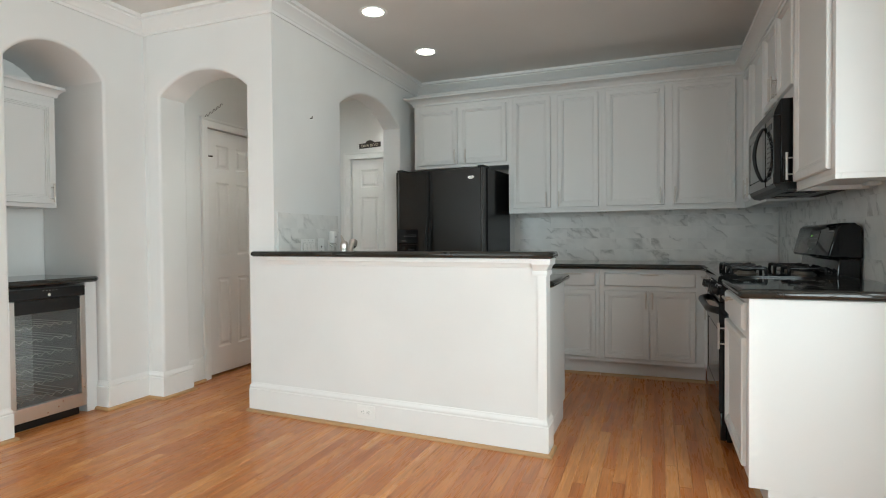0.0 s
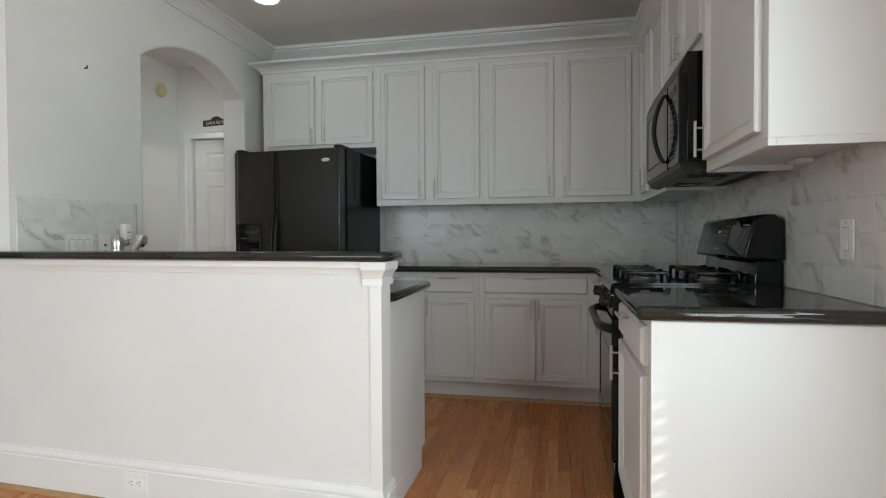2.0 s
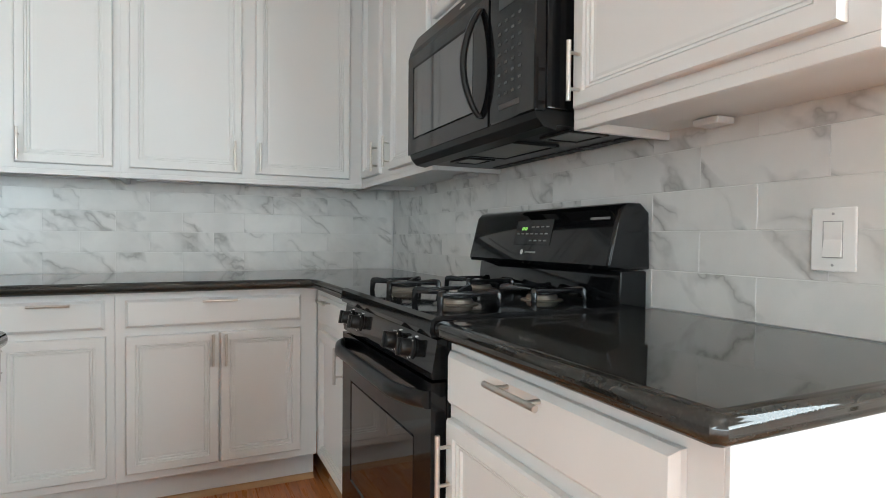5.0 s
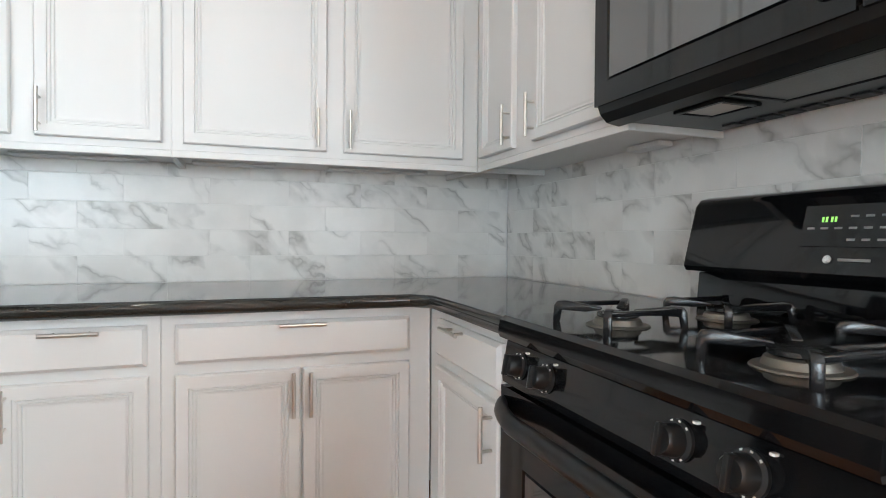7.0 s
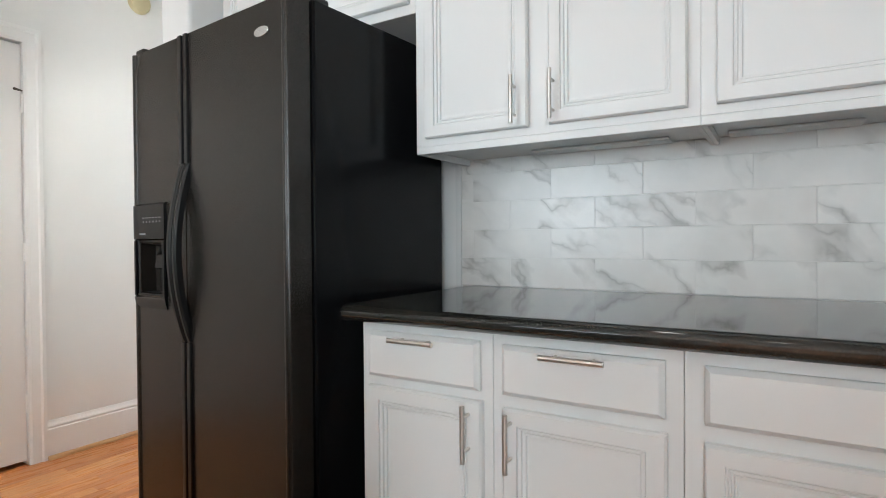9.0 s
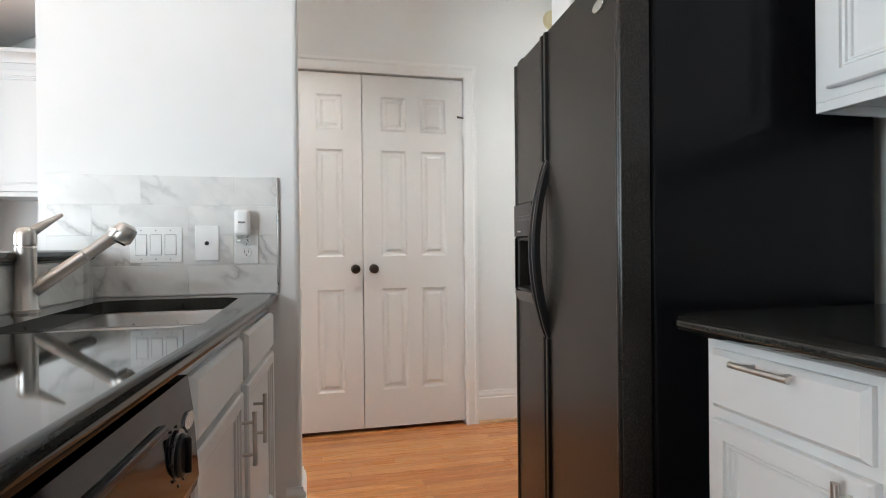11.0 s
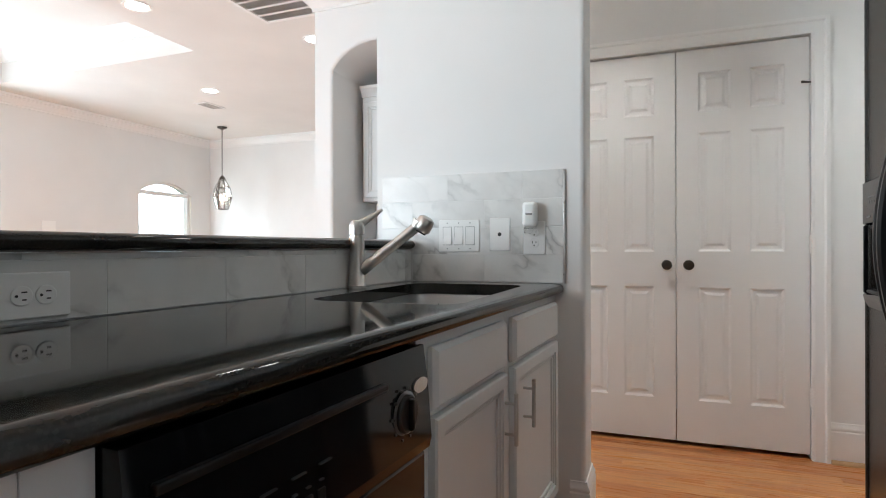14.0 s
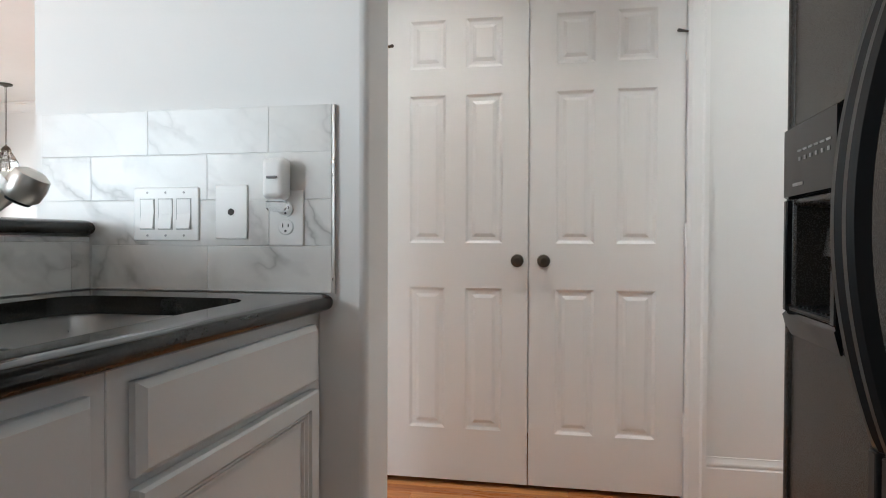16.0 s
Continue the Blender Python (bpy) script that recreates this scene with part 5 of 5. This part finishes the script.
box(bm, -3.44, 2.985, 0, -2.92, 3.065, 0.864, 0.002)
tagged(part("filler_panel", bm, CABINET), "white filler panel beside the wine cooler", "panel")
wc = cabinet(facing("E", -3.16, 2.51), 0.465, 0.285, 1.36, 2.10, [("door", 0.02, 0.445, 1.385, 2.06, ("v", 0.42, 1.395, 1.52))], "pale grey wall cabinet in the arched bar niche", "bar niche cabinets")
bm = bmesh.new()
sweep(bm, [(0.465, 0.285), (0.465, 0.0), (0.0, 0.0)][::-1], [(0, 2.098), (0.012, 2.10), (0.016, 2.12), (0.035, 2.145), (0.045, 2.15), (0.045, 2.17), (0, 2.17)])
part("crown", bm, CABINET, wc)

bm = bmesh.new()
rod(bm, (-3.30, 2.66, 2.125), (-3.27, 2.80, 2.125), 0.022)
rod(bm, (-3.31, 2.79, 2.125), (-3.27, 2.805, 2.125), 0.024, 0.026)
tagged(part("paper_roll", bm, PLASTIC), "small white roll lying on the niche cabinet", "roll")
bm = bmesh.new()
pts = [Vector((HALL_W + 0.012, 3.885 + 0.006 * i, 2.10 + 0.012 * math.sin(i * 0.9) + 0.0045 * i)) for i in range(40)]
for p0, p1 in zip(pts, pts[1:]):
    rod(bm, p0, p1, 0.0022, seg=6)
tagged(part("cable", bm, BRONZE), "thin dark cable stapled above the closet casing", "cable")

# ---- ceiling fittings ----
# The last two, in the hall, are unseen and added to brighten it.
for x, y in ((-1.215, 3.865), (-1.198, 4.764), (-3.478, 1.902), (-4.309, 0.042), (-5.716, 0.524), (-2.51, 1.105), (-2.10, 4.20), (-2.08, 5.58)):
    L = thing("recessed_light", pose(x, y, CEIL), "lit recessed ceiling light with a white trim ring; the hall pair is added, unseen", "ceiling light", "recessed ceiling lights")
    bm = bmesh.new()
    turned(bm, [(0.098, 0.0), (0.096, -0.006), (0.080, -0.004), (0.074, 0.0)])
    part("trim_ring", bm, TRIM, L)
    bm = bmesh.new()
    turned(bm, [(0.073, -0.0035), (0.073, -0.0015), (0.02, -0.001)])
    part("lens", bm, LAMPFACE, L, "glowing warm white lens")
VT = thing("ceiling_vent", pose(-2.83, 2.06, CEIL), "large slatted return air vent in the ceiling", "vent")
bm = bmesh.new()
for x0, y0, x1, y1 in ((-0.24, -0.30, 0.24, -0.275), (-0.24, 0.275, 0.24, 0.30), (-0.24, -0.275, -0.215, 0.275), (0.215, -0.275, 0.24, 0.275)):
    box(bm, x0, y0, -0.010, x1, y1, 0, 0.002)
for x in (-0.11, 0.0, 0.11):
    box(bm, x - 0.006, -0.275, -0.010, x + 0.006, 0.275, -0.001)
part("frame", bm, TRIM, VT, soft=False)
bm = bmesh.new()
box(bm, -0.215, -0.275, -0.002, 0.215, 0.275, -0.0005)
# Even dark grey sheet behind the slats.
part("backing", bm, plain("grey_vent_backing", (0.16, 0.15, 0.14), 0.8), VT, soft=False)
for i in range(26):
    bm = bmesh.new()
    y = -0.262 + i * 0.021
    prism(bm, [(y, -0.003), (y + 0.010, -0.009), (y + 0.012, -0.008), (y + 0.002, -0.002)], -0.215, 0.215, "x")
    part("slat", bm, TRIM, VT, soft=False)
SV = thing("ceiling_vent", pose(-4.79, -0.42, CEIL), "small white air register in the ceiling", "vent")
bm = bmesh.new()
box(bm, -0.16, -0.09, -0.008, 0.16, 0.09, 0, 0.003)
part("frame", bm, TRIM, SV)
bm = bmesh.new()
for i in range(7):
    box(bm, -0.13, -0.065 + i * 0.02, -0.010, 0.13, -0.057 + i * 0.02, -0.0075)
part("slats", bm, plain("grey_register", (0.35, 0.34, 0.32), 0.6), SV, soft=False)

# hanging lantern
LN = thing("hanging_lantern", pose(-5.75, -1.12, 0), "bronze glass lantern hanging from the ceiling on a chain", "lantern")
bm = bmesh.new()
turned(bm, [(0.065, CEIL - 0.004), (0.062, CEIL - 0.02), (0.03, CEIL - 0.03), (0.012, CEIL - 0.04)])
part("canopy", bm, BRONZE, LN)
bm = bmesh.new()
z = CEIL - 0.04
k = 0
while z > 2.03:
    tmp = bmesh.new()
    bmesh.ops.create_circle(tmp, segments=10, radius=0.014)
    pts = [Vector((v.co.x * 0.7, 0, v.co.y * 1.4)) for v in tmp.verts]
    tmp.free()
    for p0, p1 in zip(pts, pts[1:] + pts[:1]):
        q = [Matrix.Rotation(radians(90 * k), 4, "Z") @ p + Vector((0, 0, z - 0.016)) for p in (p0, p1)]
        rod(bm, q[0], q[1], 0.0025, seg=5)
    z -= 0.033
    k = 1 - k
part("chain", bm, BRONZE, LN)
bm = bmesh.new()
SH = [(0.035, 1.985), (0.105, 1.86), (0.125, 1.74), (0.075, 1.575)]
turned(bm, [(0.012, 2.035), (0.03, 2.02), (0.045, 1.995), (0.05, 1.98)], None, 12)
for k in range(6):
    a = radians(60 * k)
    for (r0, z0), (r1, z1) in zip(SH, SH[1:]):
        rod(bm, (r0 * math.cos(a), r0 * math.sin(a), z0), (r1 * math.cos(a), r1 * math.sin(a), z1), 0.0045, seg=6)
    for r, z in SH:
        b2 = radians(60 * (k + 1))
        rod(bm, (r * math.cos(a), r * math.sin(a), z), (r * math.cos(b2), r * math.sin(b2), z), 0.0045, seg=6)
part("cage", bm, BRONZE, LN)
for k in range(6):
    bm = bmesh.new()
    a, b2 = radians(60 * k), radians(60 * (k + 1))
    for (r0, z0), (r1, z1) in zip(SH, SH[1:]):
        bm.faces.new([bm.verts.new(v) for v in ((r0 * math.cos(a), r0 * math.sin(a), z0), (r0 * math.cos(b2), r0 * math.sin(b2), z0), (r1 * math.cos(b2), r1 * math.sin(b2), z1), (r1 * math.cos(a), r1 * math.sin(a), z1))])
    bmesh.ops.solidify(bm, geom=bm.faces[:], thickness=0.002)
    part("pane", bm, CLEAR, LN, soft=False)
for k in range(3):
    a = radians(120 * k)
    bm = bmesh.new()
    rod(bm, (0.03 * math.cos(a), 0.03 * math.sin(a), 1.63), (0.03 * math.cos(a), 0.03 * math.sin(a), 1.70), 0.008, seg=10)
    can = part("candle", bm, PLASTIC, LN)
    bm = bmesh.new()
    turned(bm, [(0.008, 1.70), (0.014, 1.725), (0.008, 1.755), (0.001, 1.775)], pose(0.03 * math.cos(a), 0.03 * math.sin(a), 0), 12)
    part("bulb", bm, BULB, can, "glowing candle bulb")


# ---- marble tiles ----
TILES = {}


def tile_mesh(length, height):
    key = (round(length, 3), round(height, 3))
    if key not in TILES:
        bm = bmesh.new()
        nest(bm, -length / 2, -height / 2, length / 2, height / 2, [(0.0, 0.0), (0.0, -0.0066), (0.0009, -0.0075)])
        mesh = bpy.data.meshes.new("tile")
        bm.to_mesh(mesh)
        bm.free()
        mesh.materials.append(MARBLE)
        TILES[key] = mesh
    return TILES[key]


def tiled(name, m, width, z0, z1, phase, label, first=0.1005, long=0.2975):
    """Running-bond tiles on a grout bed; m faces -y, its x runs along the wall."""
    bm = bmesh.new()
    box(bm, 0, -0.0086, z0, width, 0.0, z1)
    bed = tagged(part(name, bm, GROUT, soft=False), label, "wall tiles", "", "structure")
    bed.matrix_world = m
    z, row = z0, 0
    while z < z1 - 0.012:
        top = min(z + first, z1)
        x = -phase if row % 2 == 0 else -phase - long / 2
        while x < width:
            a, b = max(x, 0), min(x + long, width)
            if b - a > 0.015:
                t = new("tile", tile_mesh(b - a - 0.0010, top - z - 0.0010))
                t.parent = bed
                t.location = ((a + b) / 2, -0.002, (z + top) / 2)
            x += long
        z, row = z + first + 0.0005, row + 1


tiled("backsplash_north", facing("S", -0.665, NORTH - 0.001), 2.225, CT, UB - 0.001, 0.10, "white marble subway tiles with grey veins")
tiled("backsplash_east", facing("W", EAST - 0.001, 5.70), 2.715, CT, UB + 0.020, 0.05, "white marble subway tiles beside the range")
tiled("backsplash_west", facing("E", WEST + 0.001, 3.412), 0.726, PZ + 0.001, 1.314, 0.164, "white marble subway tiles behind the switches", 0.103)
tiled("backsplash_bar", pose(0.02, bar_n(0.02), 0, 0, 0, 180 - math.degrees(math.atan(0.0829))), 1.715, PZ + 0.001, 1.024, 0.12, "white marble tiles under the bar top", 0.110)
for name, m, h in (("tile_edge", facing("E", WEST + 0.001, 4.139), 1.314), ("tile_edge", facing("W", EAST - 0.001, 2.985), 1.40)):
    bm = bmesh.new()
    box(bm, 0, -0.009, CT if h > 1.35 else PZ, 0.006, 0, h, 0.001)
    ob = tagged(part(name, bm, STEEL if h < 1.35 else GROUT), "slim edge strip beside the marble tiles", "trim", "", "structure")
    ob.matrix_world = m
bm = bmesh.new()
box(bm, -0.69, NORTH - 0.012, 0.0, -0.667, NORTH, UB, 0.002)
tagged(part("filler_strip", bm, CABINET), "white filler strip between fridge and tiles", "trim", "", "structure")

# ---- floor boards ----
PLANK = {}
rows = random.Random(4)
WIDE = 0.0572
near, far = [], bmesh.new()
x = FAR_WEST
while x < EAST:
    y = SOUTH - rows.random() * 0.8
    while y < HALL_N:
        length = rows.choice((0.45, 0.6, 0.75, 0.9, 1.05, 1.2))
        y0, y1 = max(y, SOUTH), min(y + length, HALL_N)
        if y1 - y0 > 0.05:
            cx, cy = x + WIDE / 2, (y0 + y1) / 2
            if (-0.05 < cx < 1.0 and 2.0 < cy < 5.15) or (-2.1 < cx < -0.3 and 1.9 < cy < 3.1):
                near.append((cx, cy, y1 - y0))
            else:
                g = 0.0004
                vs = [far.verts.new(c) for c in ((x + g, y0 + g, -0.014), (x + WIDE - g, y0 + g, -0.014), (x + WIDE - g, y1 - g, -0.014), (x + g, y1 - g, -0.014),
                                                 (x + g, y0 + g, 0), (x + WIDE - g, y0 + g, 0), (x + WIDE - g, y1 - g, 0), (x + g, y1 - g, 0))]
                for f in ((4, 5, 6, 7), (0, 1, 5, 4), (1, 2, 6, 5), (2, 3, 7, 6), (3, 0, 4, 7)):
                    far.faces.new([vs[k] for k in f])
        y += length
    x += WIDE
boards = part("boards", far, OAK_FAR, FLOOR, soft=False)
boards["kind"] = "stuff"
for cx, cy, length in near:
    key = round(length, 3)
    if key not in PLANK:
        bm = bmesh.new()
        box(bm, -WIDE / 2 + 0.0004, -length / 2 + 0.0004, -0.014, WIDE / 2 - 0.0004, length / 2 - 0.0004, 0.0)
        mesh = bpy.data.meshes.new("board")
        bm.to_mesh(mesh)
        bm.free()
        mesh.materials.append(OAK)
        PLANK[key] = mesh
    ob = new("board", PLANK[key])
    ob.parent = FLOOR
    ob.location = (cx, cy, 0)

# ---- lamps ----
for x0, x1, z0, z1 in OPEN:
    lamp("window_light", "AREA", 92, (0.82, 0.92, 1.0), look(((x0 + x1) / 2, SOUTH - 0.02, (z0 + z1) / 2), ((x0 + x1) / 2, 2, (z0 + z1) / 2 - 0.7)), size=x1 - x0 - 0.1, size_y=z1 - z0 - 0.1)
lamp("window_light", "AREA", 118, (0.87, 0.945, 1.0), look((EAST + 0.02, 1.15, (EW[2] + EW[3]) / 2), (-1, 1.15, (EW[2] + EW[3]) / 2 - 0.2)), size=1.9, size_y=EW[3] - EW[2] - 0.1)
lamp("window_light", "AREA", 13, (0.93, 0.97, 1.0), look((-5.708, SOUTH - 0.02, 1.2), (-5.7, 2, 1.1)), size=0.85, size_y=1.2)
# The 42 and 40 watt spots are added for the unseen hall pair.
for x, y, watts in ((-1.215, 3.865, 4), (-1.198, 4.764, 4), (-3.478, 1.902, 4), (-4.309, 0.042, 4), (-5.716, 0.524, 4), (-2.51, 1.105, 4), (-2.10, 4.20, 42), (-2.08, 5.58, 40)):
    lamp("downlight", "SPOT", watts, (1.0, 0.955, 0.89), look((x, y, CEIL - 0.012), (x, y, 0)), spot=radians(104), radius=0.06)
lamp("sun", "SUN", 5.0, (1.0, 0.95, 0.88), look((0.917, -0.40, 0.60), (0, 0, 0)), angle=radians(0.5))
